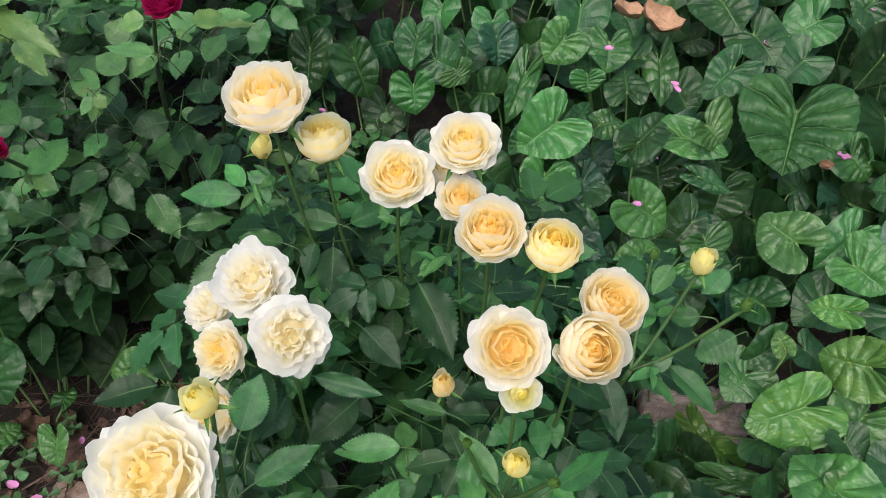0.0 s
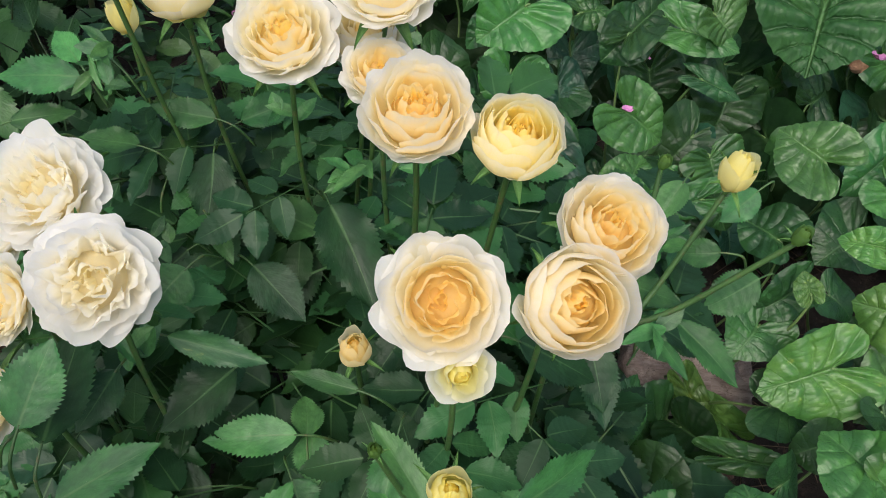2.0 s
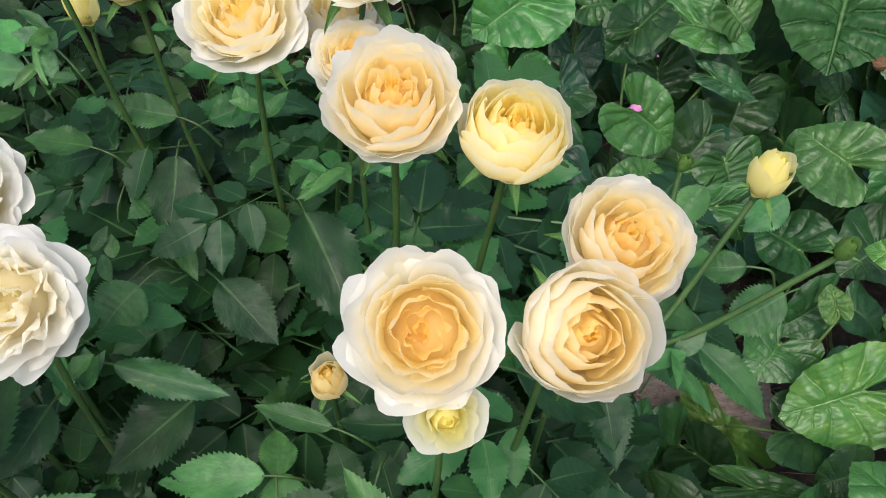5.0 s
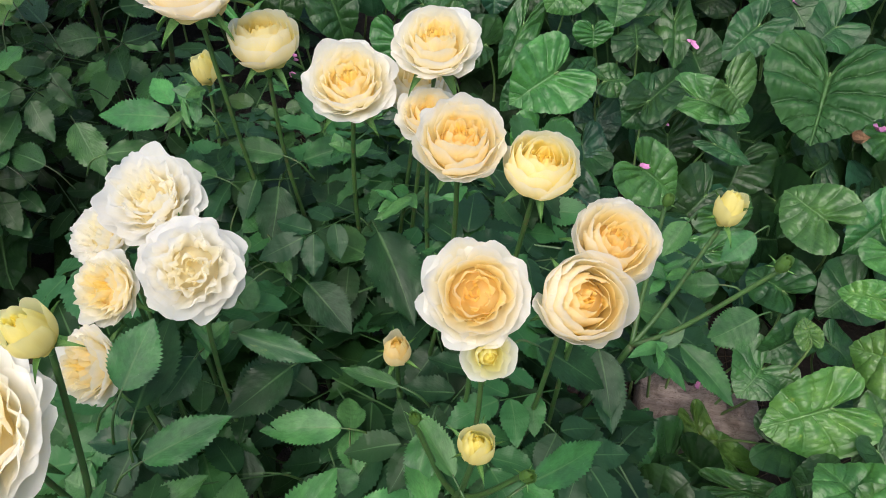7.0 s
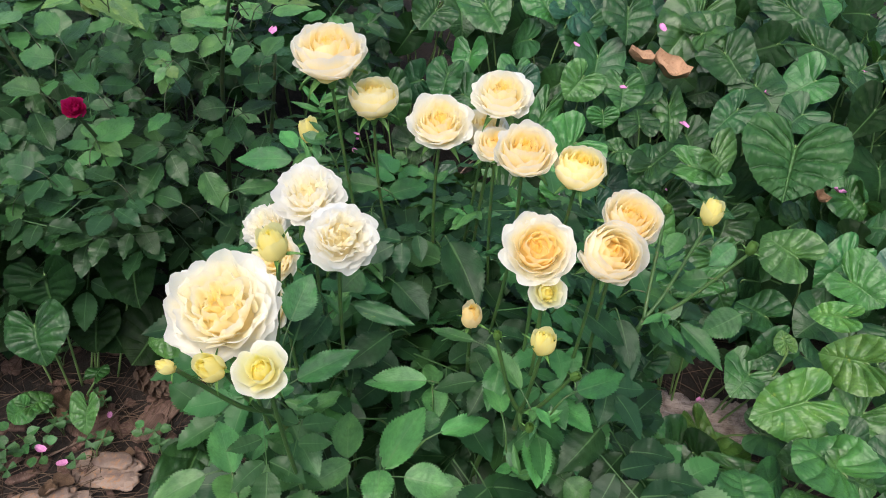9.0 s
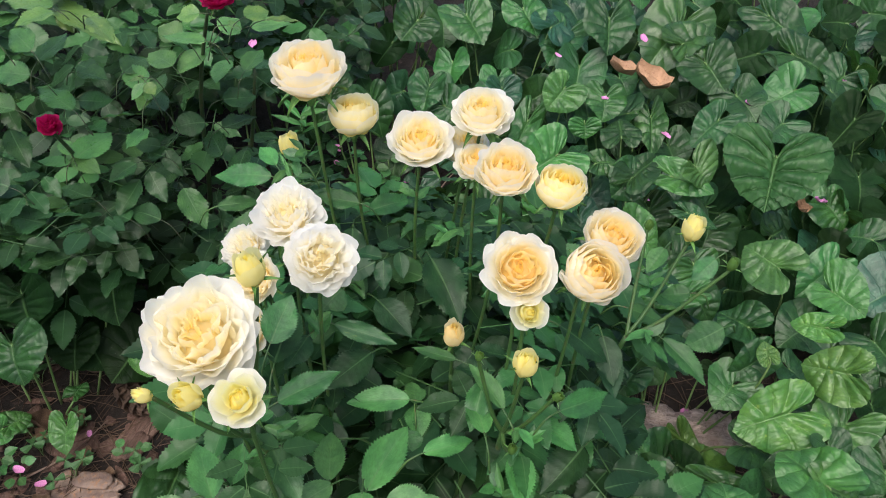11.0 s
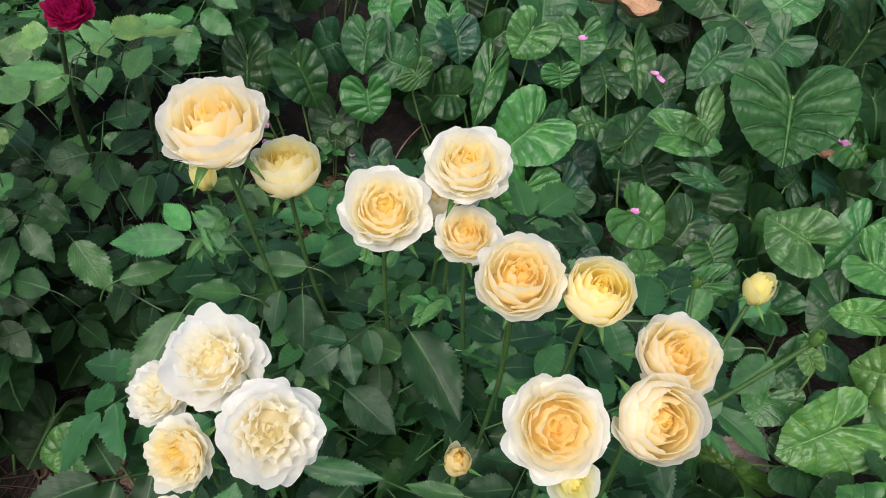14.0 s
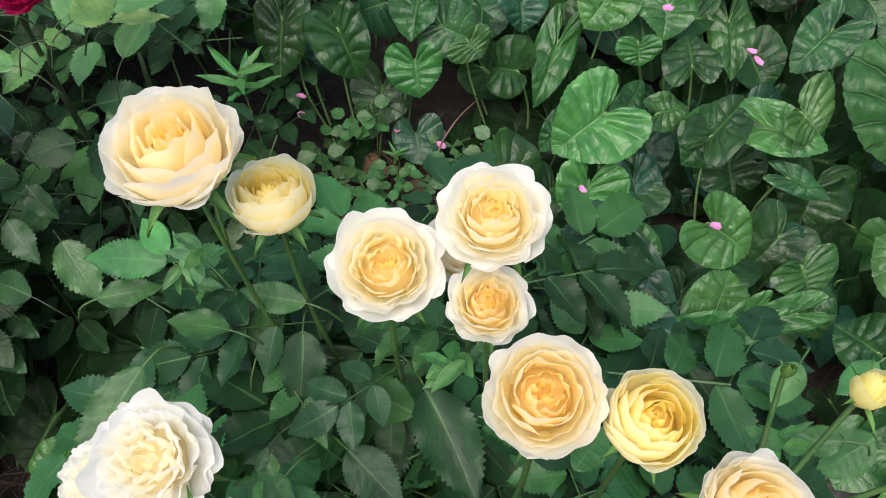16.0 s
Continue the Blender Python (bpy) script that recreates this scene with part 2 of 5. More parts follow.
def put(name, mesh, world, parent=None, label=""):
    """Links a mesh at a pose in the world, as a part of parent where one is given."""
    ob = new(name, mesh)
    PLACE[ob] = world
    if parent:
        ob.parent = parent
        ob.matrix_parent_inverse = PLACE[parent].inverted()
    ob.matrix_basis = world
    return tagged(ob, label) if label else ob


def grid_mesh(name, rows, cols, at, material, wrap=False):
    """A smooth sheet of rows x cols points; at(i, j) gives the point and its two coordinates on the sheet."""
    me = bpy.data.meshes.new(name)
    pts = [at(i, j) for i in range(rows) for j in range(cols)]
    faces = [(i * cols + j, i * cols + (j + 1) % cols, (i + 1) * cols + (j + 1) % cols, (i + 1) * cols + j) for i in range(rows - 1) for j in range(cols if wrap else cols - 1)]
    me.from_pydata([q[0] for q in pts], [], faces)
    uv = me.uv_layers.new(name="UVMap")
    for k, lp in enumerate(me.loops):
        uv.data[k].uv = pts[lp.vertex_index][1]
    me.polygons.foreach_set("use_smooth", [True] * len(faces))
    me.materials.append(material)
    return me


def tube(name, points, radii, material, sides=7):
    """A tapered round stem through the points, closed at the ends."""
    pts = [Vector(q) for q in points]
    fine, rad = [], []
    for i in range(len(pts) - 1):
        a, b, c, d = pts[max(i - 1, 0)], pts[i], pts[i + 1], pts[min(i + 2, len(pts) - 1)]
        for k in range(4):
            t = k / 4
            fine.append(0.5 * ((2 * b) + (c - a) * t + (2 * a - 5 * b + 4 * c - d) * t * t + (3 * b - a - 3 * c + d) * t ** 3))
            rad.append(radii[i] + (radii[i + 1] - radii[i]) * t)
    fine.append(pts[-1]), rad.append(radii[-1])
    frames, side = [], Vector((1, 0.2, 0.1))
    for i, q in enumerate(fine):
        d = (fine[min(i + 1, len(fine) - 1)] - fine[max(i - 1, 0)]).normalized()
        side = (side - d * side.dot(d)).normalized()
        frames.append((q, side.copy(), d.cross(side)))
    last = len(fine) + 1

    def at(i, j):
        k = min(max(i - 1, 0), len(fine) - 1)
        q, u, v = frames[k]
        r = 0.0002 if i in (0, last) else rad[k]
        a = 2 * math.pi * j / sides
        return q + u * r * math.cos(a) + v * r * math.sin(a), (j / sides, i / last)
    return grid_mesh(name, len(fine) + 2, sides, at, material, True)


def wob(p, s, seed=0.0):
    return noise.noise(Vector(p) * s + Vector((seed * 3.1, seed * 7.7, seed)))


# ---- ground ----
def ground_height(x, y):
    near = math.exp(-((x / 3) ** 2 + ((y - 0.6) / 3) ** 2))
    rise = 0.05 * min(max((y - 0.7) / 0.5, 0), 2.0)
    return near * (rise + 0.012 * wob((x, y, 0), 6) + 0.006 * wob((x, y, 0), 22))


def spread(i, n, inner, outer):
    u = 2 * i / (n - 1) - 1
    return inner * u + math.copysign(outer * abs(u) ** 9, u)


def ground_at(i, j):
    x, y = spread(j, 141, 2.0, 60), 0.6 + spread(i, 141, 2.0, 60)
    return (x, y, ground_height(x, y)), (x, y)


tagged(put("ground", grid_mesh("ground", 141, 141, ground_at, SOIL), Matrix()), "dark brown garden soil strewn with needles and bark", "ground", kind="structure")

# ---- leaf shapes ----
def heart_mesh(name, material, seed, rings=19, even=False):
    """A heart-shaped blade of length 1 from its notch to its tip, along +y, quilted between curved side veins."""
    rnd = random.Random(seed)
    cup, droop, ripple, skew = rnd.uniform(-0.02, 0.42), rnd.uniform(0.10, 0.42), rnd.uniform(0.035, 0.11), rnd.uniform(-0.10, 0.10)
    lobes, slim = rnd.uniform(0.0, 0.7), rnd.uniform(0.90, 1.06)
    open_angle, around = rnd.uniform(0.10, 0.42), 72 if rings > 12 else 44 if rings > 6 else 24
    fine = rings > 12
    if even:
        cup, droop, ripple, skew, lobes, slim, open_angle = 0.16, 0.16, 0.03, 0.0, 0.15, 1.0, 0.34

    def at(i, j):
        f = j / around * 2 - 1
        a = abs(f) * (math.pi - open_angle)
        ang = math.copysign(a, f)
        rho = (i / (rings - 1)) ** 0.85
        r = 0.76 + 0.02 * math.cos(2 * a) + 0.13 * math.exp(-(a / 0.30) ** 1.3)
        if a > 1.7:
            r *= max(0.05, 1 - ((a - 1.7) / 1.42) ** 3.2)
        r *= 1 + skew * math.sin(ang) + (0.010 * math.cos(j * math.pi) + 0.03 * wob((ang * 2, seed, 0), 1.5)) * rho ** 6
        x, y = slim * r * rho * math.sin(ang), r * rho * math.cos(ang)
        ax = abs(x)
        v = (y + 1.2 * ax - 0.35 * ax * ax) / (1 + 3 * ax)
        v += 0.012 * wob((x, y, seed + 4), 3.0)
        puff = abs(math.sin(math.pi * 7.7 * (v + 0.25))) ** 0.9 * min(ax * 9, 1) * min((1 - rho) * 5 + 0.25, 1)
        z = (0.10 if even else 0.070 if fine else 0.045) * puff + cup * ax ** 1.3 - droop * max(y, 0) ** 2 + lobes * max(-y, 0) ** 1.2
        z += ripple * rho ** 3 * math.sin(ang * 4 + seed) + 0.06 * wob((x, y, seed), 2.0) + (0.018 * wob((x, y, seed + 9), 9.0) if fine else 0)
        return (x, y, z), (x * 0.5, v + 0.25)
    return grid_mesh(name, rings, around + 1, at, material)


def leaflet_mesh(name, material, seed, teeth=19, cols=9):
    """A serrate rose leaflet of length 1 and width 1 (scaled when placed), along +y."""
    rnd = random.Random(seed)
    fold, droop, twist, wavy = rnd.uniform(0.02, 0.30), rnd.uniform(-0.03, 0.25), rnd.uniform(-0.18, 0.18), rnd.uniform(0.01, 0.035)
    lean = rnd.uniform(-0.05, 0.05)
    rows = 2 * teeth + 3

    def at(i, j):
        t = i / (rows - 1)
        s = j / (cols - 1) * 2 - 1
        w = (math.sin(math.pi * t ** 0.80) ** 0.78) * (1 - 0.35 * t ** 5) * 0.51 if 0 < t < 1 else 0.004
        edge = abs(s) ** 8
        w *= 1 - (0.13 if i % 2 else 0.0) * edge
        y = t + (0.024 if i % 2 == 0 else 0.0) * edge * math.sin(math.pi * t)
        x = s * w + lean * math.sin(math.pi * t)
        puff = 0.007 * math.sin(math.pi * min(abs(s) * 1.15, 1)) * math.cos((t - abs(s) * 0.16) * 2 * math.pi * 8)
        z = fold * abs(s * w) - droop * t * t + twist * s * w * (t - 0.3) + wavy * edge * math.sin(t * 17 + seed) + puff * math.sin(math.pi * t)
        z += 0.03 * wob((x, t, seed), 2.5)
        return (x, y, z), (s * 0.5, t)
    return grid_mesh(name, rows, cols, at, material)


HEARTS = {k: [heart_mesh("heart_leaf_blade", HEART_MAT[k], 10 * i + ord(k), 27 if k == "H" else 19, k == "H") for i in range(1 if k == "H" else 5)] for k in HEART_MAT}
LEAFLETS = {k: [leaflet_mesh("rose_leaflet", ROSE_MAT[k], 10 * i + ord(k)) for i in range(5)] for k in ROSE_MAT}
RED_LEAFLETS = {k: [leaflet_mesh("red_rose_leaflet", RED_MAT[k], 10 * i + ord(k) + 3, 13) for i in range(4)] for k in RED_MAT}
SMALL_LEAFLETS = {k: [leaflet_mesh("rose_leaflet", ROSE_MAT[k], 10 * i + ord(k), 12, 5) for i in range(5)] for k in "DM"}
SMALL_RED_LEAFLETS = {k: [leaflet_mesh("red_rose_leaflet", RED_MAT[k], 10 * i + ord(k) + 3, 11, 5) for i in range(4)] for k in "DML"}
FAR_HEARTS = [heart_mesh("heart_leaf_blade", HEART_MAT["D"], 10 * i + 3, 5) for i in range(4)]
LOW_HEARTS = {k: [heart_mesh("heart_leaf_blade", HEART_MAT[k], 10 * i + ord(k) + 5, 10) for i in range(4)] for k in HEART_MAT}
turn = random.Random(7)


def blade_pose(base, tip, width, roll=0.0, face=(0.0, -0.35, 1.0)):
    """The pose of a blade that runs from base to tip with its upper side turned up and a little forward."""
    b, y = Vector(base), Vector(tip) - Vector(base)
    length = y.length
    y.normalize()
    z = Vector(face)
    z = (z - y * z.dot(y)).normalized()
    m = Matrix((y.cross(z), y, z)).transposed() @ Matrix.Rotation(radians(roll), 3, "Y")
    return Matrix.Translation(b) @ m.to_4x4() @ Matrix.Diagonal((width, length, 0.5 * (width + length), 1))


def over_bark(x, y, z):
    """Whether a leaf here would hang over the open patch with the bark."""
    return 0.27 < x + 0.39 * z < 0.44 and 0.50 < y + 0.65 * z < 0.66


# ---- heart-leaved ground cover: clumps of long-stalked leaves ----
CLUMPS = {}
N_HEART = [0]


def heart(base, tip, width, tone, low=False, face=(0.0, -0.6, 0.9)):
    N_HEART[0] += 1
    key = (math.floor(base[0] / 0.22), math.floor(base[1] / 0.22))
    if key not in CLUMPS:
        x, y = key[0] * 0.22 + 0.11, key[1] * 0.22 + 0.11
        CLUMPS[key] = empty("ground_cover_plant", (x, y, ground_height(x, y)), "low clump of quilted heart-shaped green leaves on long stalks", "plant", "heart-leaved ground cover")
    clump = CLUMPS[key]
    c = clump.location
    r = turn.uniform(-28, 28) if low else turn.uniform(-14, 14)
    blades = (LOW_HEARTS if low else HEARTS)[tone]
    ob = put("leaf", blades[N_HEART[0] % len(blades)], blade_pose(base, tip, width / 1.52, r, face), clump)
    b = Vector(base)
    foot = Vector((b.x * 0.45 + c.x * 0.55, b.y * 0.45 + c.y * 0.55 + 0.015, 0))
    foot.z = ground_height(foot.x, foot.y) - 0.004
    back = (Vector(base) - Vector(tip)).normalized()
    mid = b.lerp(foot, 0.35) + Vector((back.x, back.y, 0)) * 0.02
    put("petiole", tube("petiole", [b + Vector((0, 0, 0.0)), b + back * 0.008 - Vector((0, 0, 0.006)), mid, foot], [0.0012, 0.0014, 0.0016, 0.002], PETIOLE, 5), Matrix(), ob)


heart((0.164, 0.883, 0.275), (0.108, 0.846, 0.255), 0.114, "L")
heart((0.149, 0.828, 0.225), (0.141, 0.788, 0.200), 0.082, "L")
heart((0.266, 0.758, 0.240), (0.313, 0.732, 0.220), 0.086, "L")
heart((0.285, 0.985, 0.250), (0.287, 1.042, 0.260), 0.075, "D")
heart((0.232, 1.030, 0.240), (0.234, 1.013, 0.220), 0.060, "M")
heart((0.267, 1.072, 0.270), (0.261, 1.028, 0.250), 0.083, "M")
heart((0.194, 1.073, 0.280), (0.166, 1.040, 0.260), 0.076, "L")
heart((0.359, 1.093, 0.220), (0.354, 1.012, 0.200), 0.065, "M")
heart((0.385, 0.891, 0.260), (0.413, 0.873, 0.245), 0.092, "L")
heart((0.354, 0.890, 0.240), (0.417, 0.855, 0.245), 0.065, "L")
heart((0.289, 0.878, 0.245), (0.338, 0.926, 0.260), 0.065, "D")
heart((0.287, 0.882, 0.240), (0.255, 0.854, 0.220), 0.072, "D")
heart((0.240, 0.919, 0.240), (0.279, 0.931, 0.240), 0.051, "M")
heart((0.205, 0.934, 0.235), (0.236, 0.983, 0.240), 0.041, "D")
heart((0.084, 1.026, 0.210), (0.039, 1.063, 0.190), 0.082, "D")
heart((0.138, 1.061, 0.220), (0.105, 0.977, 0.190), 0.056, "M")
heart((-0.040, 1.055, 0.200), (-0.036, 1.019, 0.170), 0.077, "M")
heart((0.028, 1.044, 0.240), (0.042, 1.028, 0.230), 0.067, "M")
heart((-0.202, 1.081, 0.250), (-0.212, 1.025, 0.200), 0.079, "D")
heart((-0.130, 1.057, 0.250), (-0.105, 1.019, 0.200), 0.076, "D")
heart((-0.034, 1.116, 0.250), (-0.046, 1.066, 0.220), 0.071, "D")
heart((0.094, 1.116, 0.250), (0.100, 1.080, 0.220), 0.077, "B")
heart((0.446, 1.011, 0.270), (0.398, 0.974, 0.250), 0.073, "D")
heart((0.380, 0.850, 0.200), (0.431, 0.830, 0.190), 0.037, "D")
heart((0.432, 0.880, 0.150), (0.415, 0.827, 0.120), 0.110, "D")
heart((0.260, 0.676, 0.200), (0.286, 0.726, 0.220), 0.073, "L")
heart((0.348, 0.688, 0.180), (0.288, 0.674, 0.170), 0.042, "M")
heart((0.371, 0.712, 0.160), (0.397, 0.677, 0.130), 0.061, "D")
heart((0.362, 0.729, 0.200), (0.374, 0.705, 0.180), 0.091, "M")
heart((0.148, 0.623, 0.280), (0.109, 0.689, 0.290), 0.089, "B")
heart((0.156, 0.716, 0.260), (0.212, 0.640, 0.250), 0.067, "B")
heart((0.220, 0.616, 0.265), (0.160, 0.618, 0.240), 0.047, "M")
heart((0.277, 0.652, 0.220), (0.220, 0.613, 0.200), 0.045, "L")
heart((0.197, 0.764, 0.200), (0.222, 0.745, 0.190), 0.053, "M")
heart((0.115, 0.769, 0.200), (0.159, 0.773, 0.200), 0.037, "D")
heart((0.220, 0.895, 0.150), (0.231, 0.848, 0.120), 0.069, "B")
heart((0.340, 0.920, 0.150), (0.345, 0.874, 0.120), 0.091, "D")
heart((0.128, 0.922, 0.220), (0.103, 0.898, 0.200), 0.039, "D")
heart((0.252, 0.741, 0.140), (0.232, 0.695, 0.120), 0.056, "D")
heart((0.346, 0.789, 0.120), (0.355, 0.748, 0.100), 0.058, "D")
heart((0.512, 0.907, 0.272), (0.482, 0.820, 0.232), 0.166, "H", face=(-0.35, -0.75, 0.65))
heart((0.472, 0.708, 0.222), (0.430, 0.749, 0.235), 0.090, "L")
heart((0.569, 0.744, 0.190), (0.514, 0.704, 0.170), 0.070, "M")
heart((0.552, 0.684, 0.200), (0.587, 0.640, 0.200), 0.082, "L")
heart((0.507, 0.520, 0.215), (0.457, 0.550, 0.200), 0.088, "Y")
heart((0.510, 0.604, 0.210), (0.468, 0.625, 0.200), 0.047, "Y")
heart((0.441, 0.494, 0.165), (0.366, 0.473, 0.150), 0.089, "Y")
heart((0.517, 0.488, 0.155), (0.467, 0.447, 0.140), 0.096, "L")
heart((0.434, 0.367, 0.200), (0.397, 0.428, 0.195), 0.088, "L")
heart((0.439, 0.368, 0.190), (0.491, 0.358, 0.180), 0.064, "L")
heart((0.318, 0.321, 0.190), (0.323, 0.377, 0.200), 0.095, "M")
heart((0.384, 0.324, 0.180), (0.384, 0.369, 0.180), 0.058, "M")
heart((0.374, 0.484, 0.050), (0.346, 0.542, 0.030), 0.045, "Y")
heart((0.238, 0.454, 0.120), (0.267, 0.506, 0.140), 0.057, "M")
heart((0.424, 0.578, 0.170), (0.379, 0.550, 0.160), 0.054, "D")
heart((0.436, 0.658, 0.150), (0.405, 0.702, 0.140), 0.076, "D")
heart((0.424, 0.557, 0.200), (0.421, 0.580, 0.210), 0.028, "Y")
# farther leaves, mostly D: the dimmer light at the back is in their tone
heart((0.710, 1.081, 0.240), (0.661, 1.030, 0.220), 0.086, "K")
heart((0.619, 1.348, 0.300), (0.685, 1.261, 0.280), 0.105, "D")
heart((0.647, 1.254, 0.270), (0.726, 1.208, 0.260), 0.099, "D")
heart((0.450, 1.144, 0.300), (0.478, 1.086, 0.280), 0.109, "D")
heart((0.286, 1.239, 0.330), (0.280, 1.164, 0.300), 0.099, "D")
heart((0.409, 1.221, 0.330), (0.340, 1.135, 0.300), 0.135, "M")
heart((0.413, 1.181, 0.320), (0.483, 1.207, 0.330), 0.090, "M")
heart((0.031, 1.292, 0.300), (0.065, 1.222, 0.280), 0.103, "M")
heart((0.135, 1.285, 0.320), (0.161, 1.233, 0.300), 0.087, "M")
heart((0.215, 1.265, 0.280), (0.178, 1.195, 0.260), 0.088, "D")
heart((0.602, 1.396, 0.220), (0.565, 1.268, 0.200), 0.112, "D")
heart((0.636, 1.212, 0.200), (0.596, 1.123, 0.180), 0.094, "B")
heart((0.188, 1.263, 0.300), (0.237, 1.327, 0.300), 0.085, "B")
heart((-0.063, 1.258, 0.300), (-0.092, 1.217, 0.280), 0.093, "D")
heart((0.737, 1.218, 0.250), (0.697, 1.181, 0.240), 0.094, "D")
heart((-0.558, 0.551, 0.170), (-0.542, 0.506, 0.145), 0.090, "D")
# tone K here: shade beneath the red bush, painted as near-black green
heart((-0.552, 0.602, 0.215), (-0.542, 0.572, 0.180), 0.106, "K")
heart((-0.453, 0.647, 0.200), (-0.438, 0.591, 0.170), 0.086, "K")
heart((-0.511, 0.614, 0.120), (-0.505, 0.571, 0.100), 0.078, "K")
heart((-0.372, 0.550, 0.170), (-0.417, 0.542, 0.160), 0.058, "L")
heart((-0.501, 0.508, 0.060), (-0.499, 0.473, 0.045), 0.047, "L")
heart((0.296, 0.586, 0.200), (0.271, 0.558, 0.190), 0.045, "D")
heart((0.257, 0.562, 0.150), (0.232, 0.530, 0.140), 0.053, "D")
heart((-0.591, 0.509, 0.050), (-0.615, 0.494, 0.040), 0.045, "L")
heart((-0.582, 0.515, 0.050), (-0.561, 0.540, 0.050), 0.041, "L")
heart((-0.509, 0.564, 0.060), (-0.505, 0.593, 0.060), 0.037, "M")
heart((-0.294, 0.323, 0.200), (-0.283, 0.412, 0.200), 0.071, "D")
heart((0.302, 0.484, 0.060), (0.260, 0.444, 0.050), 0.098, "D")
heart((0.302, 0.411, 0.080), (0.254, 0.435, 0.070), 0.065, "D")
heart((0.644, 0.936, 0.160), (0.678, 0.904, 0.140), 0.085, "M")
heart((0.533, 0.866, 0.150), (0.580, 0.899, 0.150), 0.074, "D")
heart((0.351, 0.431, 0.100), (0.427, 0.415, 0.100), 0.038, "M")
heart((0.319, 0.476, 0.070), (0.360, 0.446, 0.060), 0.065, "K")
heart((0.335, 0.528, 0.060), (0.363, 0.490, 0.030), 0.040, "Y")


def fill_hearts():
    """The lower and the farther leaves of the ground cover, scattered."""
    rnd = random.Random(21)
    spots = []
    for _ in range(6000):
        x, y = rnd.uniform(-1.35, 1.6), rnd.uniform(0.25, 2.3)
        near = y < 1.08
        if near and not (x > 0.20 - 0.42 * max(y - 0.72, 0) / 0.36 and y > 0.30 + 0.1 * math.sin(x * 9)):
            continue
        if near and x < 0.05 and 0.80 < y < 1.0:
            continue
        gap = 0.050 if near else 0.052 + 0.04 * (y - 1)
        if any((x - a) ** 2 + (y - b) ** 2 < gap * gap for a, b in spots):
            continue
        spots.append((x, y))
        if near and x < 0.9:
            z = rnd.uniform(0.06, 0.155)
        else:
            z = rnd.uniform(0.17, 0.25) + 0.09 * min(max(y - 0.9, 0), 0.6)
        if near and over_bark(x, y, z):
            continue
        size = rnd.uniform(0.058, 0.100) * (1 if near else 1.05)
        a = rnd.gauss(-90, 70)
        dx, dy = 0.6 * size * math.cos(radians(a)), 0.6 * size * math.sin(radians(a))
        # mostly dark tones, more K farther off: shade between leaves put into colour
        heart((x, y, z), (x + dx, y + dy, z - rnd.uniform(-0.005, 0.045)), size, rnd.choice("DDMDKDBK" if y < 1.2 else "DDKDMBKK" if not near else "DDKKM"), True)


fill_hearts()
low = random.Random(31)
# all K: the shade under the red bush is put into their colour
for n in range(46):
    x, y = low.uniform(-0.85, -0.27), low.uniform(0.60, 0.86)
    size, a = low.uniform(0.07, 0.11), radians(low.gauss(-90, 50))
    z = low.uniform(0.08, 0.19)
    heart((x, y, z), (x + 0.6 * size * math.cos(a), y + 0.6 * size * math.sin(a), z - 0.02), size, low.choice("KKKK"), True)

under = random.Random(33)
# understory leaves, mostly K: dark gaps of the canopy painted into the blades
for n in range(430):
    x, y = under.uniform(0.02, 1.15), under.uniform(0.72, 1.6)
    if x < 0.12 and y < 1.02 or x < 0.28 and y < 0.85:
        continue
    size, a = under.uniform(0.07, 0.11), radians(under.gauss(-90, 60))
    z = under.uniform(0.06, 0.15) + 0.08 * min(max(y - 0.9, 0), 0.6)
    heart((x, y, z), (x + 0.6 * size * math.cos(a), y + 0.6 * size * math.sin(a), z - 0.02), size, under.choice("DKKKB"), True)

# ---- the cream rose bush ----
rose_bush = empty("rose_bush", (0.03, 0.43, ground_height(0.03, 0.43)), "leafy bush of cream, yellow and white double roses", "rose bush")
TWIST = random.Random(11)
N_LEAF = [0]
CANES = []


def stem(points, thick=0.0024, thin=0.0016, owner=None, material=None, name="stem"):
    radii = [thick + (thin - thick) * i / (len(points) - 1) for i in range(len(points))]
    CANES.extend(points)
    return put(name, tube(name, points, radii, material or STEM, 8), Matrix(), owner or rose_bush)


